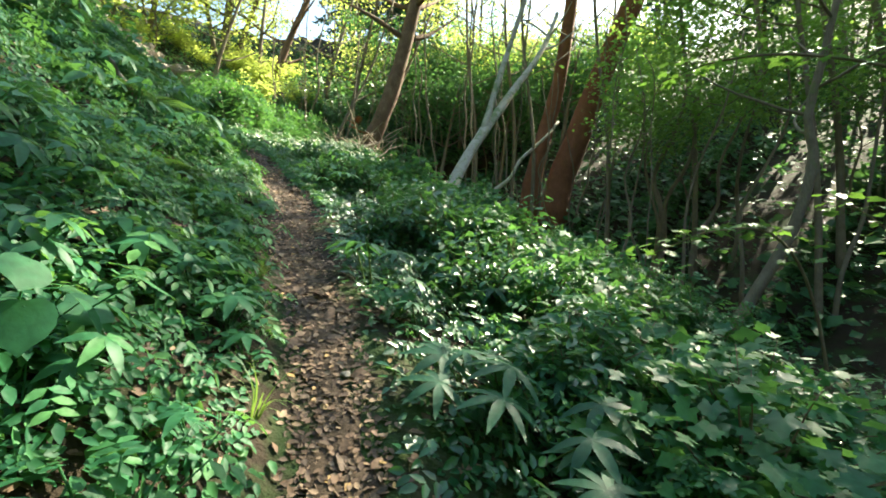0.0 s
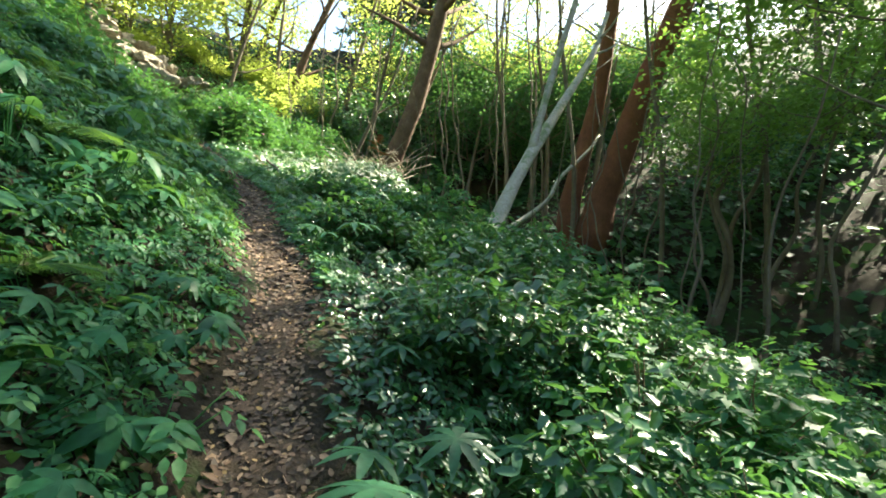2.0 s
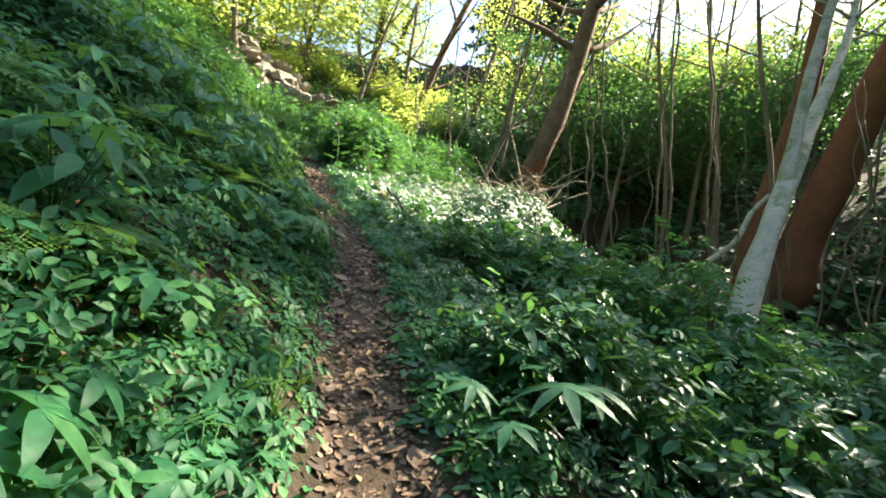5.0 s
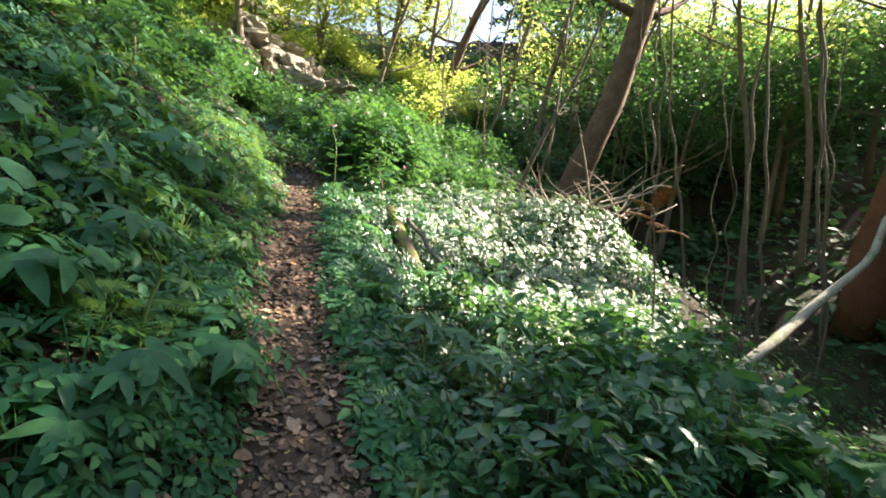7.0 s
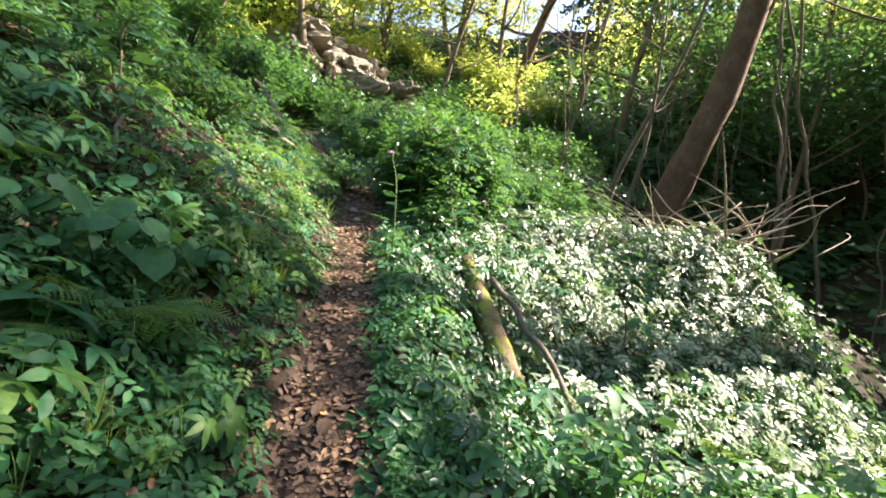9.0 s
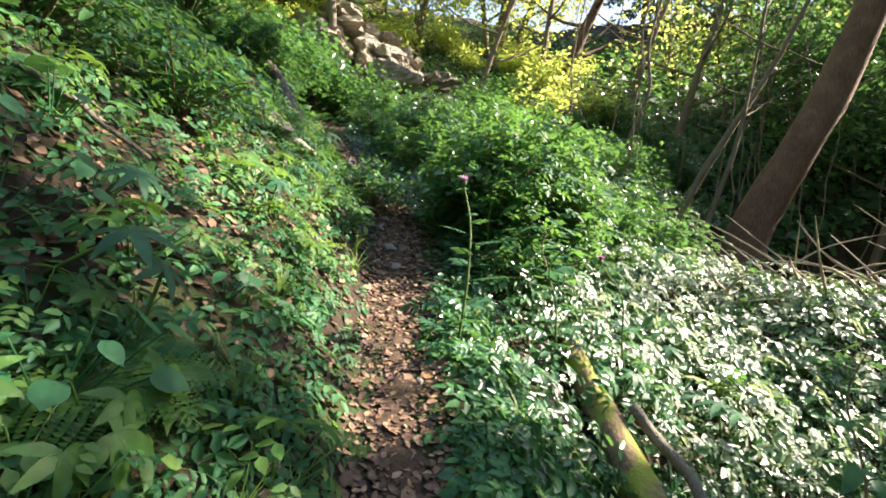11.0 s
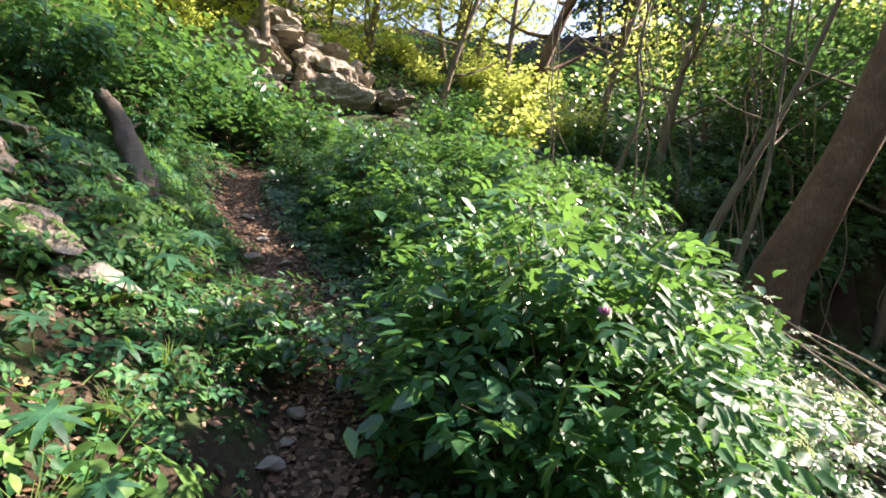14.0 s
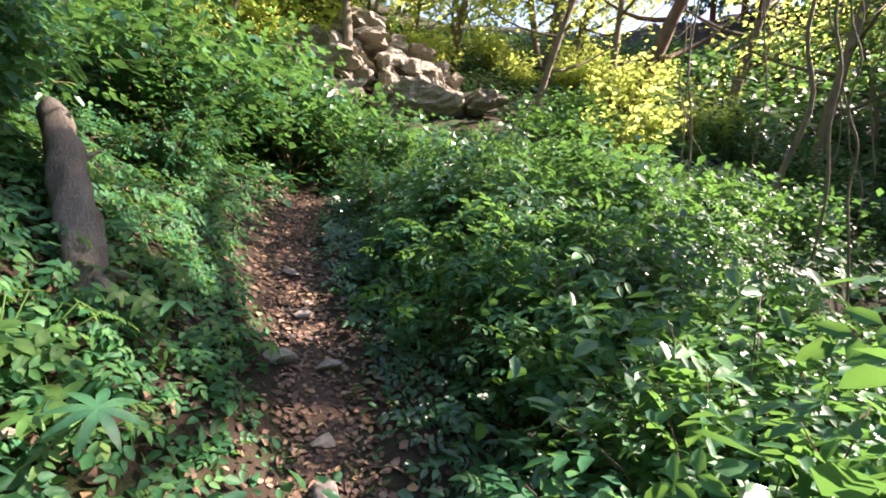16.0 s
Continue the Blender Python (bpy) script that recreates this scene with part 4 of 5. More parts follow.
plant_out([shrub(266, "tall dense bush with small green leaves", LEAF_SHRUB, LEAF4, 1.15, 1.4, 1300, 0.085, "bush"), shrub(267, "tall soft bush with divided leaves", LEAF_HERB, SPRIG, 1.2, 1.4, 560, 0.15, "bush")],
          strew(9, 14.4, 15.8, 0.9, 1.7, 33) + strew(12, 15.8, 19.5, 1.0, 3.0, 38), (0.9, 1.2), 0.3, clear=1.0)
plant_out([herb("bigleaf_herb", "herb with very large rounded dark green leaves", "plant", "large round-leaved herbs", LEAF_BROAD, [HEART, OVATE], 11, 0.3, 0.28, 0.12, 235 + k, 0.6) for k in range(2)], strew(12, 8.8, 11.0, -0.9, -1.8, 35) + strew(4, -0.2, 1.6, -0.7, -1.2, 36), (0.8, 1.15))
ferns = [fern(260, 7, 0.4), fern(261, 6, 0.46), fern(262, 8, 0.34)]
plant_out(ferns, strew(34, 3.0, 12, -0.7, -3.0, 16) + strew(14, 8, 18, 0.7, 4, 17))
tufts = [grass(270, 20, 0.26), grass(271, 16, 0.32)]
plant_out(tufts, strew(46, 0.5, 16, -0.3, -0.9, 18) + strew(20, 3, 16, 0.32, 0.7, 19), (0.6, 1.1))

# ground cover between the plants: uncountable small leaves
r = rng


def cover(name, n, s0, s1, u0, u1, size, height, mat, tpl, label, clear=0.26):
    s, u = r.uniform(s0, s1, n), r.uniform(u0, u1, n)
    patch = np.sin(s * 3.1 + u * 2.3) * np.sin(u * 4.1 - s * 1.7) + 0.5 * np.sin(s * 7.9) * np.sin(u * 9.1) + r.normal(size=n) * 0.5
    ok = (patch > -0.95) & (np.abs(u) > clear - 0.09 * step(s, 6, 8) * (1 - step(s, 12.5, 14)) + 0.09 * np.abs(r.normal(size=n)))
    ok &= ~((u < 0) & (s > 10.8) & (s < 15.2) & (u > -2.4) & (r.uniform(size=n) < 0.5))      # sparse on the sunny bank, where dry leaves show
    s, u = s[ok], u[ok]
    x, y = on_trail(s, u)
    if max(abs(u0), abs(u1)) > 8:                   # none folded back on to the path where the trail bends
        near = np.abs(along_across(x, y)[1])
        ok = near > 0.75 * np.abs(u)
        s, u, x, y = s[ok], u[ok], x[ok], y[ok]
    ok = (np.hypot(x + 16.0, y - 24.0) > 2.9) | (r.uniform(size=len(x)) < 0.12)        # little grows on the outcrop
    s, u, x, y = s[ok], u[ok], x[ok], y[ok]
    x, y = x + r.normal(size=len(x)) * 0.02, y + r.normal(size=len(x)) * 0.02
    z = ground_z(x, y) + height * r.uniform(0.1, 1, len(x)) ** 1.3 * (0.35 + 0.65 * step(np.abs(u), 0.25, 0.9))
    a = r.uniform(0, 6.28, len(x))
    al = np.stack([np.cos(a), np.sin(a), r.normal(size=len(x)) * 0.3 - 0.1], 1)
    face = (u > 0.3)[:, None] * np.array((0.45, -0.15, 0.0)) + ground_normal(x, y)      # leaves turn to the open side
    up = face + r.normal(size=(len(x), 3)) * 0.36
    al = al - up * (al * up).sum(1, keepdims=True) * 0.7 / (up * up).sum(1, keepdims=True)
    g = scatter(tpl, np.stack([x, y, z], 1), turns(al, up), size * r.uniform(0.5, 1.4, len(x)))
    return tagged(new(name, mesh_np(name, *g, mat)), label, "ground cover", kind="stuff")


cover("ground_cover", 52000, -1.6, 22, -3.8, -0.2, 0.055, 0.13, LEAF_HERB, LEAF4, "low green herbs covering the bank", 0.2)
cover("ground_cover", 22000, -1.6, 11.5, -3.4, -0.3, 0.125, 0.2, LEAF_HERB, SPRIG, "layered divided leaves covering the bank", 0.34)
cover("ground_cover", 12000, 10.5, 21, -3.4, -0.34, 0.12, 0.18, LEAF_HERB, SPRIG, "light green divided leaves on the sunny bank", 0.34)
cover("ground_cover", 80000, -1.6, 22, 0.2, 6.5, 0.062, 0.2, LEAF_SHRUB, LEAF4, "low green herbs and creepers beside the path", 0.2)
cover("ground_cover", 30000, -1.6, 21, 0.34, 6.5, 0.14, 0.27, LEAF_SHRUB, SPRIG, "divided leaves of creepers beside the path", 0.36)
# pale leaves put the sun's shine on this bank into colour
cover("ground_cover", 3600, 10.4, 17.0, 1.35, 5.0, 0.17, 0.36, LEAF_GLINT, SPRIG, "bramble leaves coloured near-white for sun glints on the bank", 0.36)
cover("ground_cover", 1700, 6.2, 13.5, -0.62, -0.2, 0.12, 0.16, LEAF_HERB, SPRIG, "small herbs overhanging the upper edge of the path", 0.24)
cover("ground_cover", 2500, 5.5, 13.5, 0.2, 0.66, 0.13, 0.2, LEAF_HERB, SPRIG, "dark herbs overhanging the lower edge of the path", 0.24)
cover("ground_cover", 30000, -6, 24, -12, -3.4, 0.13, 0.35, LEAF_HERB, CARD2, "green undergrowth on the upper slope")
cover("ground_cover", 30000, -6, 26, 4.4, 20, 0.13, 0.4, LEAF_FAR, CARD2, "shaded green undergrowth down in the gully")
cover("ground_cover", 60000, 20, 44, -20, 16, 0.2, 0.5, LEAF_SHRUB, CARD2, "sunny green undergrowth up the slope", 0.0)
cover("ground_cover", 60000, -16, 40, 13, 50, 0.42, 0.8, LEAF_FAR, CARD2, "green undergrowth on the far slope")
cover("ground_cover", 30000, -16, 40, -40, -10, 0.4, 0.7, LEAF_FAR, CARD2, "green undergrowth high on the slope")


# ---- dry leaves ----
def litter(n, s0, s1, u0, u1, size, lift=0.02):
    s, u = r.uniform(s0, s1, n), r.uniform(u0, u1, n)
    x, y = on_trail(s, u)
    z = ground_z(x, y) + r.uniform(0.008, lift, n)
    N = ground_normal(x, y)
    a = r.uniform(0, 6.28, n)
    flat = np.stack([np.cos(a), np.sin(a), np.zeros(n)], 1)
    al = flat - N * (flat * N).sum(1, keepdims=True) + r.normal(size=(n, 3)) * 0.12
    return np.stack([x, y, z], 1), turns(al, N + r.normal(size=(n, 3)) * 0.28), size * r.uniform(0.5, 1.4, n)


CURLED = (LEAF4[0] * (1.1, 1, 1) + np.array([(0, 0, 0.0), (0, 0, 0.07), (0, 0, 0.09), (0, 0, 0.2), (0, 0, 0.05), (0, 0, 0.03)]), LEAF4[1])
tagged(new("leaf_litter", mesh_np("leaf_litter", *scatter(CURLED, *litter(16000, -2, 20.5, -0.21, 0.21, 0.036)), DRY)), "small dry brown leaves strewn over the footpath", "leaf litter", kind="stuff")
tagged(new("leaf_litter", mesh_np("leaf_litter", *scatter(CURLED, *litter(17000, 8.5, 21, -3.8, 3.0, 0.055)), DRY)), "dry brown leaves lying under the herbs", "leaf litter", kind="stuff")
tagged(new("leaf_litter", mesh_np("leaf_litter", *scatter(CURLED, *litter(9000, -2, 8.5, -3.8, 3.0, 0.055)), DRY)), "scattered dry leaves between the shaded herbs", "leaf litter", kind="stuff")
pos, R, size = litter(280, -0.8, 15.5, -0.21, 0.21, 0.085, 0.03)
shapes = [mesh_np("fallen_leaf", *t, DRY) for t in (CURLED, (LOBED[2][0] + (0, 0, 0.03), LOBED[2][1]), OVATE)]
for k in range(len(pos)):
    ob = new("fallen_leaf", shapes[k % 3])
    ob.parent = footpath
    q = Matrix([[*R[k][i], pos[k][i]] for i in range(3)] + [[0, 0, 0, 1]])
    ob.matrix_basis = q @ Matrix.Scale(size[k], 4)


# ---- rocks ----
def rock_mesh(name, size, seed, mat, flat=0.75, cuts=2, rough=0.1):
    """A broken, faceted stone."""
    r = np.random.default_rng(seed)
    bm = bmesh.new()
    bmesh.ops.create_icosphere(bm, subdivisions=cuts, radius=1.0)
    planes = [(unit(r.normal(size=3)), r.uniform(0.45, 0.8)) for _ in range(14)]
    for v in bm.verts:
        p = np.array(v.co)
        for n, d in planes:
            k = p @ n - d
            if k > 0:
                p = p - n * k
        p = p * (1 + rough * (noise.noise(Vector(p * 2.3 + seed)) + 0.5 * noise.noise(Vector(p * 6 + seed))))
        v.co = Vector(p * np.asarray(size) * (1, 1, flat))
    me = bpy.data.meshes.new(name)
    bm.to_mesh(me)
    bm.free()
    me.materials.append(mat)
    return me


r = np.random.default_rng(40)
for k in range(46):
    f, g = r.uniform(-1.9, 4.6), (k % 4) / 3                     # along the outcrop, and from its foot to its crest
    x, y = -18.1 + 0.69 * f - 0.72 * 1.5 * g + r.normal() * 0.2, 21.9 + 0.72 * f + 0.68 * 1.5 * g + r.normal() * 0.2
    s = r.uniform(0.32, 0.62) + 0.4 * (k % 5 == 0)
    lift = 1.8 * g * (1 - 0.12 * (f - 1.2) ** 2 * (abs(f - 1.2) > 1.5))
    ob = tagged(new("boulder", rock_mesh("boulder", (s * 1.5, s * 1.1, s * 0.75), 300 + k, ROCK, 1.0, 4, 0.3)), "pale weathered boulder of the rocky outcrop", "rock", "boulders of the outcrop")
    ob.matrix_basis = pose(x, y, gz(x, y) + s * 0.25 + max(0, lift), r.uniform(-30, 30), r.uniform(-30, 30), r.uniform(0, 360))
for k, (x, y, s) in enumerate([(-8.6, 12.4, 0.24), (-8.35, 12.55, 0.2), (-8.95, 12.35, 0.22), (-8.7, 12.9, 0.16), (-9.2, 13.0, 0.18), (-9.25, 12.6, 0.22)]):
    ob = tagged(new("rock", rock_mesh("rock", (s * 1.3, s * 0.9, s * 0.5), 330 + k, ROCK, 1.0, 4, 0.35)), "pale grey rock embedded in the bank", "rock", "rocks in the bank")
    ob.matrix_basis = pose(x, y, gz(x, y) + s * 0.05, 20 * math.sin(k), 24, 40 + 25 * math.sin(2 * k))
r = np.random.default_rng(41)
stones = [rock_mesh("stone", (1, 0.75, 0.5), 350 + k, STONE, 1.0, 2) for k in range(5)]
fixed = [(-7.03, 12.53, 0.1), (-7.43, 12.85, 0.095), (-7.6, 13.19, 0.085), (-7.5, 13.02, 0.06), (-7.25, 12.75, 0.05), (-8.4, 14.0, 0.1), (-8.6, 14.15, 0.08), (-9.2, 14.3, 0.13), (-9.0, 14.5, 0.12), (-6.7, 12.2, 0.07), (-9.5, 14.7, 0.1), (-10.0, 14.95, 0.1)]
for k in range(40):
    if k < len(fixed):
        x, y, s = fixed[k]
    else:
        px, py = on_trail(r.uniform(7, 20) if k % 3 else r.uniform(-0.5, 7), r.uniform(-0.2, 0.2))
        x, y, s = float(px[0]), float(py[0]), r.uniform(0.015, 0.05)
    ob = tagged(new("stone", stones[k % 5]), "grey stone lying on the footpath", "stone", "stones on the footpath")
    ob.matrix_basis = pose(x, y, gz(x, y) + s * 0.28, r.uniform(-12, 12), r.uniform(-12, 12), r.uniform(0, 360)) @ Matrix.Scale(s, 4)


# ---- dead wood ----
def stick(name, a, b, rad, mat, label, category, seed, bend=0.06, group="", n=9, taper=0.5):
    r = np.random.default_rng(seed)
    a, b = np.asarray(a, float), np.asarray(b, float)
    t = np.linspace(0, 1, n)[:, None]
    ln = np.linalg.norm(b - a)
    P = a + (b - a) * t + r.normal(size=3) * bend * ln * 4 * t * (1 - t) + np.cumsum(r.normal(size=(n, 3)), 0) * 0.012 * ln
    return tagged(new(name, mesh_np(name, *tube(smooth_line(P, 22), np.linspace(rad, rad * taper, 22), 8, 0.08, seed), mat, True)), label, category, group)


# the snag on the bank: a broken, curved dead trunk
bx, by = -9.4, 13.42
bz = gz(bx, by)
snag = thing("dead_snag", "broken weathered dead trunk leaning out of the bank", "dead tree", at=Matrix.Translation((bx, by, bz)))
L = smooth_line([(0.08, 0.02, -0.15), (0, 0, 0.1), (-0.16, 0.0, 0.32), (-0.36, -0.01, 0.58), (-0.62, 0.0, 0.8)], 18)
part("trunk", tube(L, np.linspace(0.095, 0.065, 18), 14, 0.12, 5), DEAD, snag, smooth=True)
for k, (a, b, w) in enumerate([((0.02, 0, 0.02), (0.28, 0.05, -0.12), 0.04), ((0, 0.05, 0.02), (0.05, 0.28, -0.1), 0.035), ((-0.02, -0.04, 0.02), (0.02, -0.3, -0.2), 0.03)]):
    part("root", tube(smooth_line([a, (np.array(a) + b) / 2 + (0, 0, 0.03), b], 8), np.linspace(w, w * 0.4, 8), 7), DEAD, snag, smooth=True)
part("broken_branch", tube(smooth_line([(-0.26, 0, 0.45), (-0.3, 0.08, 0.55), (-0.34, 0.15, 0.6)], 8), np.linspace(0.018, 0.008, 8), 6), DEAD, snag, smooth=True)

# the mossy log on the sunlit bank
a, b = np.array((-5.3, 12.2, gz(-5.3, 12.2) + 0.1)), np.array((-4.27, 10.8, gz(-4.27, 10.8) + 0.16))
log = thing("mossy_log", "hollow log with yellow-green moss", "log", at=Matrix.Translation(a))
t = np.linspace(0, 1, 16)[:, None]
P = (b - a) * t + np.array((0.1, 0.1, 0.1)) * (t * (1 - t)) * 0.3
part("bark_tube", tube(P, np.linspace(0.075, 0.1, 16) + 0.004 * np.sin(np.arange(16) * 1.7), 16, 0.045, 9), MOSSY, log, smooth=True)
d = unit(b - a)
part("hollow_end", tube(np.stack([(b - a) + d * 0.004, (b - a) + d * 0.012, (b - a) - d * 0.1]), np.array((0.082, 0.07, 0.025)), 12, 0.08, 3), SOIL, log, "dark rotten hollow in the cut end")
stick("fallen_branch", (-4.85, 11.75, gz(-4.85, 11.75) + 0.34), (-3.75, 10.95, gz(-3.75, 10.95) + 0.05), 0.03, DEAD, "bare pale branch leaning over the mossy log", "branch", 12)
stick("fallen_branch", (-3.7, 10.4, gz(-3.7, 10.4) + 0.06), (-3.2, 9.95, gz(-3.2, 9.95) + 0.1), 0.045, MOSSY, "short dark rotting branch on the ground", "branch", 13)

# brushwood at the edge of the sunlit bank
cx, cy = -3.3, 15.7
cz = gz(cx, cy)
pile = thing("brush_pile", "heap of bare pale dead twigs", "brushwood", at=Matrix.Translation((cx, cy, cz)))
r = np.random.default_rng(55)
for k in range(60):
    a = r.uniform(0, 6.28)
    s = np.array((r.normal() * 0.55, r.normal() * 0.45, r.uniform(-0.1, 0.3) if k % 3 else -0.1))
    e = s + np.array((math.cos(a), math.sin(a), r.uniform(0.1, 0.8))) * r.uniform(0.7, 1.6)
    m = (s + e) / 2 + r.normal(size=3) * 0.1
    part("twig", tube(smooth_line([s, m, e], 9), np.linspace(r.uniform(0.01, 0.024), 0.004, 9), 5), BLEACHED, pile)
# sticks on the slope
for k in range(22):
    s, u = r.uniform(2, 15), (r.uniform(-2.8, -0.9) if k % 2 else r.uniform(0.8, 3.6))
    x, y = [float(v[0]) for v in on_trail(s, u)]
    a = r.uniform(0, 6.28)
    ln = r.uniform(0.3, 0.55) if k % 2 else r.uniform(0.4, 1.1)
    x2, y2 = x + math.cos(a) * ln, y + math.sin(a) * ln
    if abs(float(along_across(np.array([x2]), np.array([y2]))[1][0])) < 0.4:
        continue
    stick("fallen_branch", (x, y, gz(x, y) + 0.04), (x2, y2, gz(x2, y2) + 0.12), r.uniform(0.01, 0.025), DEAD if k % 3 else TWIG, "bare fallen branch lying among the herbs", "branch", 400 + k, 0.08, "fallen branches")
# a fallen trunk slanting across the gully
stick("dead_tree", (-0.5, 15.4, gz(-0.5, 15.4) - 0.05), (5.7, 20.9, 7.4), 0.1, BARK_PALE, "thin dead trunk fallen against the red-barked tree", "dead tree", 14, 0.02)
for k, (x, y, top, dx) in enumerate([(-1.7, 21.8, 11.5, 0.3), (-1.4, 21.9, 12.2, -0.15), (-0.6, 22.0, 14, 0.2), (0.9, 21.0, 14, 0.1), (1.0, 20.6, 13, -0.2), (2.0, 20.0, 14, 0.2), (2.6, 21.5, 14, -0.3), (5.3, 20.9, 12, 1.2), (6.2, 20.6, 9, 1.9)]):
    liana(x, y, top, dx, 0.045, 500 + k)


# ---- thistles and single plants ----
def thistle(x, y, height, seed, heads=2, bloom=True):
    r = np.random.default_rng(seed)
    z = gz(x, y)
    ob = thing("thistle", "tall spiny thistle with pink flower heads" if bloom else "tall spiny thistle in bud", "thistle", "thistles", at=Matrix.Translation((x, y, z)))
    L = smooth_line([(0, 0, -0.05), (r.normal() * 0.03, r.normal() * 0.03, height * 0.4), (r.normal() * 0.06, r.normal() * 0.06, height * 0.75), (r.normal() * 0.1, r.normal() * 0.1, height)], 16)
    part("stem", tube(L, np.linspace(0.009, 0.004, 16), 6), STEM, ob)
    tops = [L[-1]]
    for k in range(heads - 1):
        q = L[9 + k]
        e = q + np.array((math.cos(k * 2.6 + seed), math.sin(k * 2.6 + seed), 1.4)) * height * 0.14
        part("side_stem", tube(smooth_line([q, (q + e) / 2 + (0.01, 0, -0.02), e], 6), np.linspace(0.005, 0.003, 6), 5), STEM, ob)
        tops.append(e)
    spiny = pinnate(6, 0.16, 0.32)
    for k in range(11):
        q = L[min(13, 1 + k)]
        a = 2.4 * k + seed
        part("leaf", scatter(spiny, q[None], turns(np.array([(math.cos(a), math.sin(a), 0.35)]), np.array([(0, 0, 1.0)])), (0.34 - 0.02 * k) * min(1, height)), LEAF_UMBRELLA, ob)
    for q in tops:
        part("bud", tube(np.stack([q + (0, 0, o) for o in (-0.012, 0.0, 0.014, 0.026)]), np.array((0.005, 0.014, 0.016, 0.012)), 8), STEM, ob)
        if bloom:
            n = 60
            al = np.stack([r.normal(size=n) * 0.55, r.normal(size=n) * 0.55, np.ones(n)], 1)
            part("flower", scatter(NARROW, np.repeat((q + (0, 0, 0.02))[None], n, 0), turns(al, np.array((1.0, 0.1, 0))), r.uniform(0.03, 0.044, n)), PINK, ob, "pink tufted flower")
    return ob


thistle(-5.75, 11.55, 0.88, 3, 1)
thistle(-6.15, 12.75, 1.15, 5, 1)
thistle(-4.95, 12.35, 0.8, 8, 1)
thistle(-5.35, 12.1, 0.8, 9, 1, False)
x, y = [float(v[0]) for v in on_trail(9.0, -0.6)]
thistle(x, y, 0.45, 12, 1, False)

# a withered fern over the gully
x, y = -2.2, 10.9
z = gz(x, y)
dead_fern = thing("withered_fern", "withered rust-brown fern on a tall stalk", "fern", at=Matrix.Translation((x, y, z)))
part("stalk", tube(smooth_line([(0, 0, -0.05), (0.05, 0.02, 0.8), (0.02, 0.0, 1.62)], 8), np.linspace(0.012, 0.006, 8), 5), TWIG, dead_fern)
for k in range(5):
    a = 1.3 * k
    part("frond", scatter(FROND, np.array([(0.02, 0, 1.42 + 0.05 * k)]), turns(np.array([(math.cos(a), math.sin(a), -0.1 + 0.18 * k)]), np.array([(0.3, 0, 1.0)])), 0.3), RUST, dead_fern)


def sapling(label, pts, rad, leaves, size, mat, seed, tpl):
    """A young tree: one stem, leaves on short twigs along its upper half."""
    r = np.random.default_rng(seed)
    b = np.array(pts[0], float)
    ob = thing("sapling", label, "sapling", at=Matrix.Translation(b))
    L = smooth_line(np.array(pts, float) - b, 20)
    part("stem", tube(L, np.linspace(rad, rad * 0.3, 20), 6), TWIG, ob)
    for k in range(leaves):
        i = int(7 + 12.9 * k / leaves)
        a = 2.4 * k + r.uniform(-0.4, 0.4)
        w = np.array((math.cos(a), math.sin(a), 0.25))
        e = L[i] + w * r.uniform(0.06, 0.22)
        al = np.array([(w[0], w[1], -0.2 + r.normal() * 0.15)])
        up = np.array([(r.normal() * 0.3, r.normal() * 0.3, 1.0)])
        blade = scatter(tpl, e[None], turns(al, up), size * r.uniform(0.7, 1.25))
        part("leaf", join([blade, tube(np.stack([L[i], (L[i] + e) / 2 + (0, 0, 0.01), e]), np.array((0.004, 0.003, 0.002)), 4)]), mat, ob)
    return ob


x, y = -6.2, 14.3
z = gz(x, y)
sapling("young tree with large bright yellow-green leaves", [(x, y, z - 0.05), (x - 0.05, y + 0.1, z + 0.5), (x - 0.1, y + 0.3, z + 1.0), (x - 0.15, y + 0.45, z + 1.35)], 0.014, 14, 0.24, LEAF_FERN, 3, LOBED[1])
z = gz(4.5, 2.8)
sapling("arching sapling reaching over the slope with bright leaves", [(4.5, 2.8, z - 0.05), (4.4, 3.2, 1.6), (4.0, 3.6, 2.75), (3.3, 4.0, 3.2), (2.6, 4.2, 3.25), (2.1, 4.3, 3.1)], 0.024, 60, 0.15, LEAF_FERN, 4, LOBED[0])
z = gz(3.9, 4.6)
sapling("arching sapling reaching over the slope with bright leaves", [(3.9, 4.6, z - 0.05), (3.7, 4.6, 0.9), (3.2, 4.4, 1.6), (2.5, 4.2, 1.65), (1.9, 4.1, 1.45)], 0.02, 54, 0.15, LEAF_FERN, 5, LOBED[1])
z = gz(4.6, 4.0)
sapling("bushy sapling below the path with bright leaves", [(4.6, 4.0, z - 0.05), (4.5, 4.1, 0.6), (4.3, 4.3, 1.5), (3.9, 4.5, 2.0)], 0.02, 50, 0.16, LEAF_FERN, 6, LOBED[2])
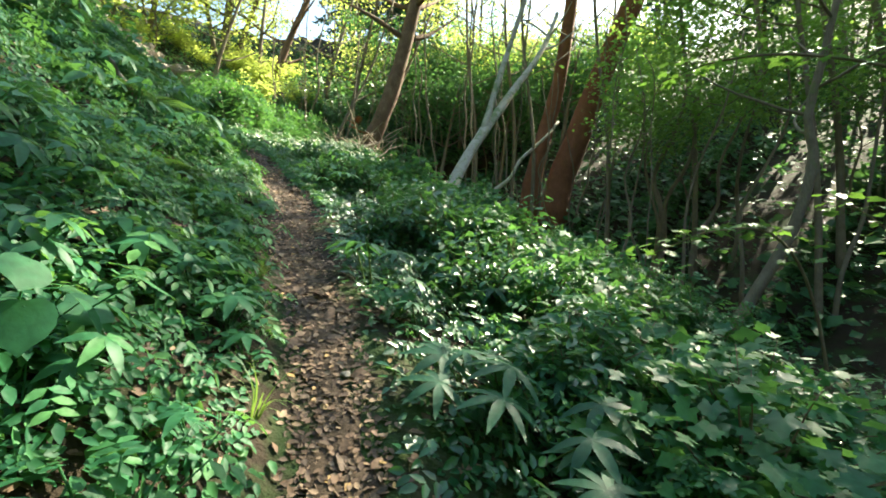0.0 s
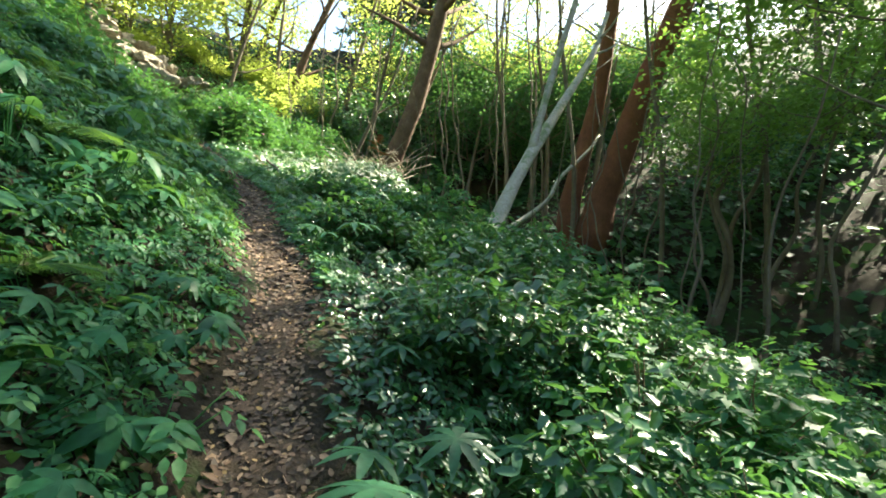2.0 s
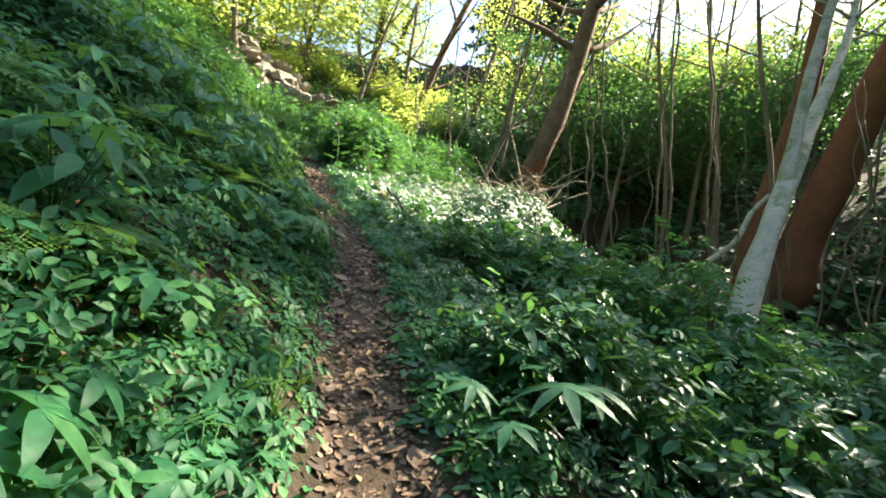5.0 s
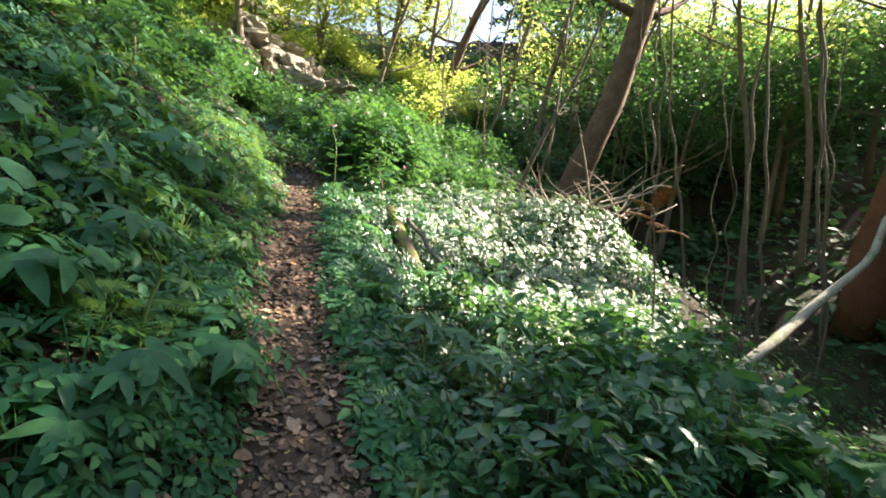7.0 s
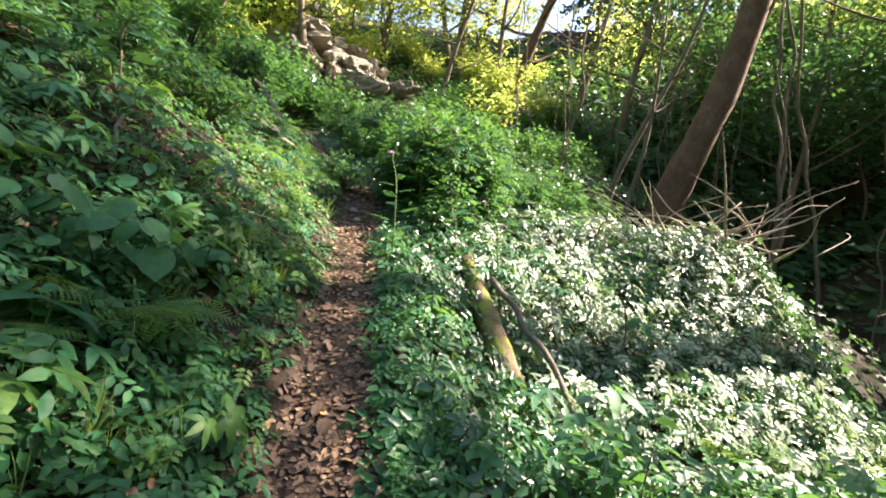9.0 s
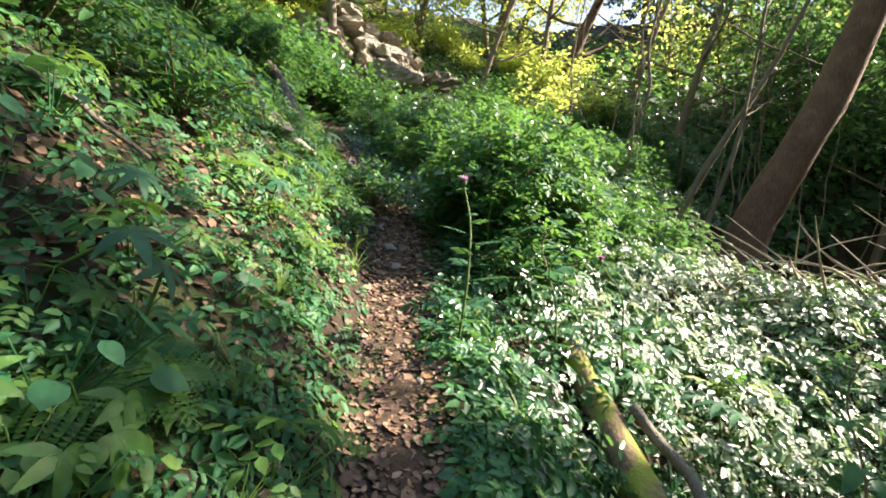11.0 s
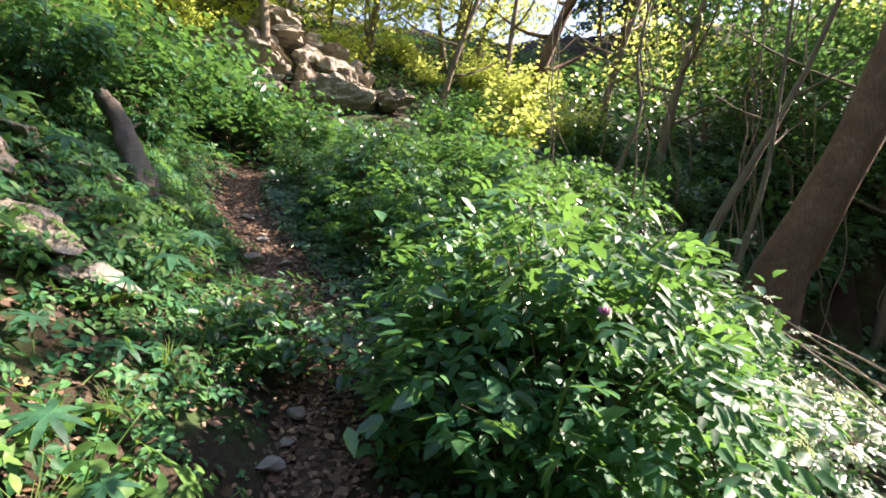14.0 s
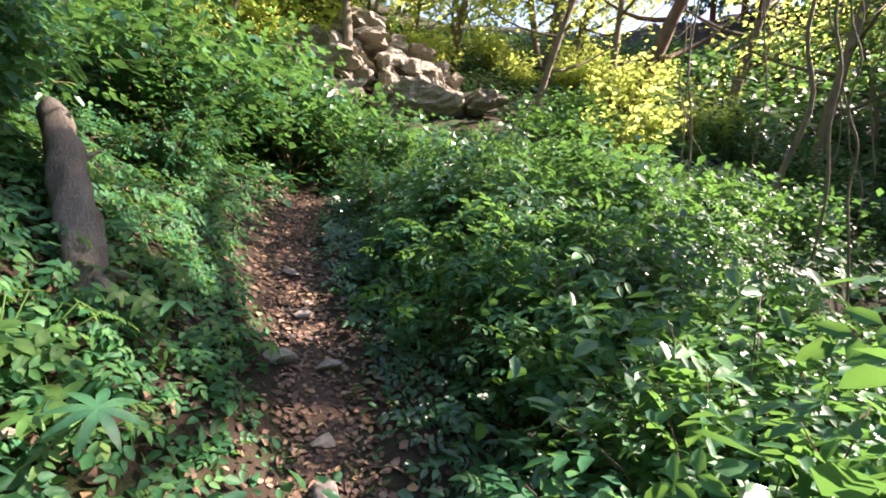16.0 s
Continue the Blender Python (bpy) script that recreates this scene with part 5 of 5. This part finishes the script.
for k, (s, u, h) in enumerate([(3.5, 2.6, 1.1), (5.2, 3.0, 1.2), (7.0, 2.6, 0.9), (12.5, 2.4, 1.2), (14.5, 1.6, 1.1), (16.0, 2.4, 1.4), (13.5, 1.0, 0.8), (9.5, -1.9, 0.8), (12.0, -1.6, 0.7), (6.5, -2.2, 0.8), (15.3, 0.9, 0.9)]):
    x, y = [float(v[0]) for v in on_trail(s, u)]
    z = gz(x, y)
    sapling("young broad-leaved sapling among the herbs", [(x, y, z - 0.05), (x + 0.04, y, z + h * 0.4), (x - 0.06, y + 0.05, z + h * 0.75), (x + 0.02, y + 0.1, z + h)], 0.01, 22, 0.15, LEAF_BROAD, 20 + k, LOBED[k % 3])


# ---- conifers on the far side ----
def conifer(h, seed):
    r = np.random.default_rng(seed)
    ob = thing("conifer", "tall blue-green conifer on the far slope", "conifer", "conifers on the far slope")
    part("trunk", tube([(0, 0, -0.5), (0, 0, h * 0.5), (0, 0, h)], [0.22, 0.14, 0.02], 7), BARK_DARK, ob)
    pos, al = [], []
    for k in range(70):
        f = 0.18 + 0.8 * k / 70
        a = 2.4 * k
        ln = (1 - f) * 3.2 + 0.4
        for e in np.linspace(0.15, 1, 9):
            pos.append((math.cos(a) * ln * e, math.sin(a) * ln * e, h * f - 0.3 * ln * e * e))
            al.append((math.cos(a) + r.normal() * 0.5, math.sin(a) + r.normal() * 0.5, -0.4))
    part("crown", scatter(CARD2, np.repeat(np.array(pos), 4, 0) + r.normal(size=(len(pos) * 4, 3)) * 0.16, turns(np.repeat(np.array(al), 4, 0) + r.normal(size=(len(al) * 4, 3)) * 0.4, np.array((0.1, 0, 1.0))), 0.42), LEAF_PINE, ob)
    return ob


fir = conifer(13, 3)
for k, (x, y, s) in enumerate([(-7.5, 47, 1.1), (-4.5, 49, 1.15), (-10, 51, 1.1), (-6, 54, 1.25), (-1.5, 53, 1.1), (-12.5, 55, 1.2), (21, 46, 1.1), (24, 36, 1.0)]):
    m = pose(x, y, gz(x, y), 0, 0, 77 * k)
    ob = copy_thing(fir, m) if k else fir
    ob.matrix_basis = m
    ob.scale = (s, s, s)
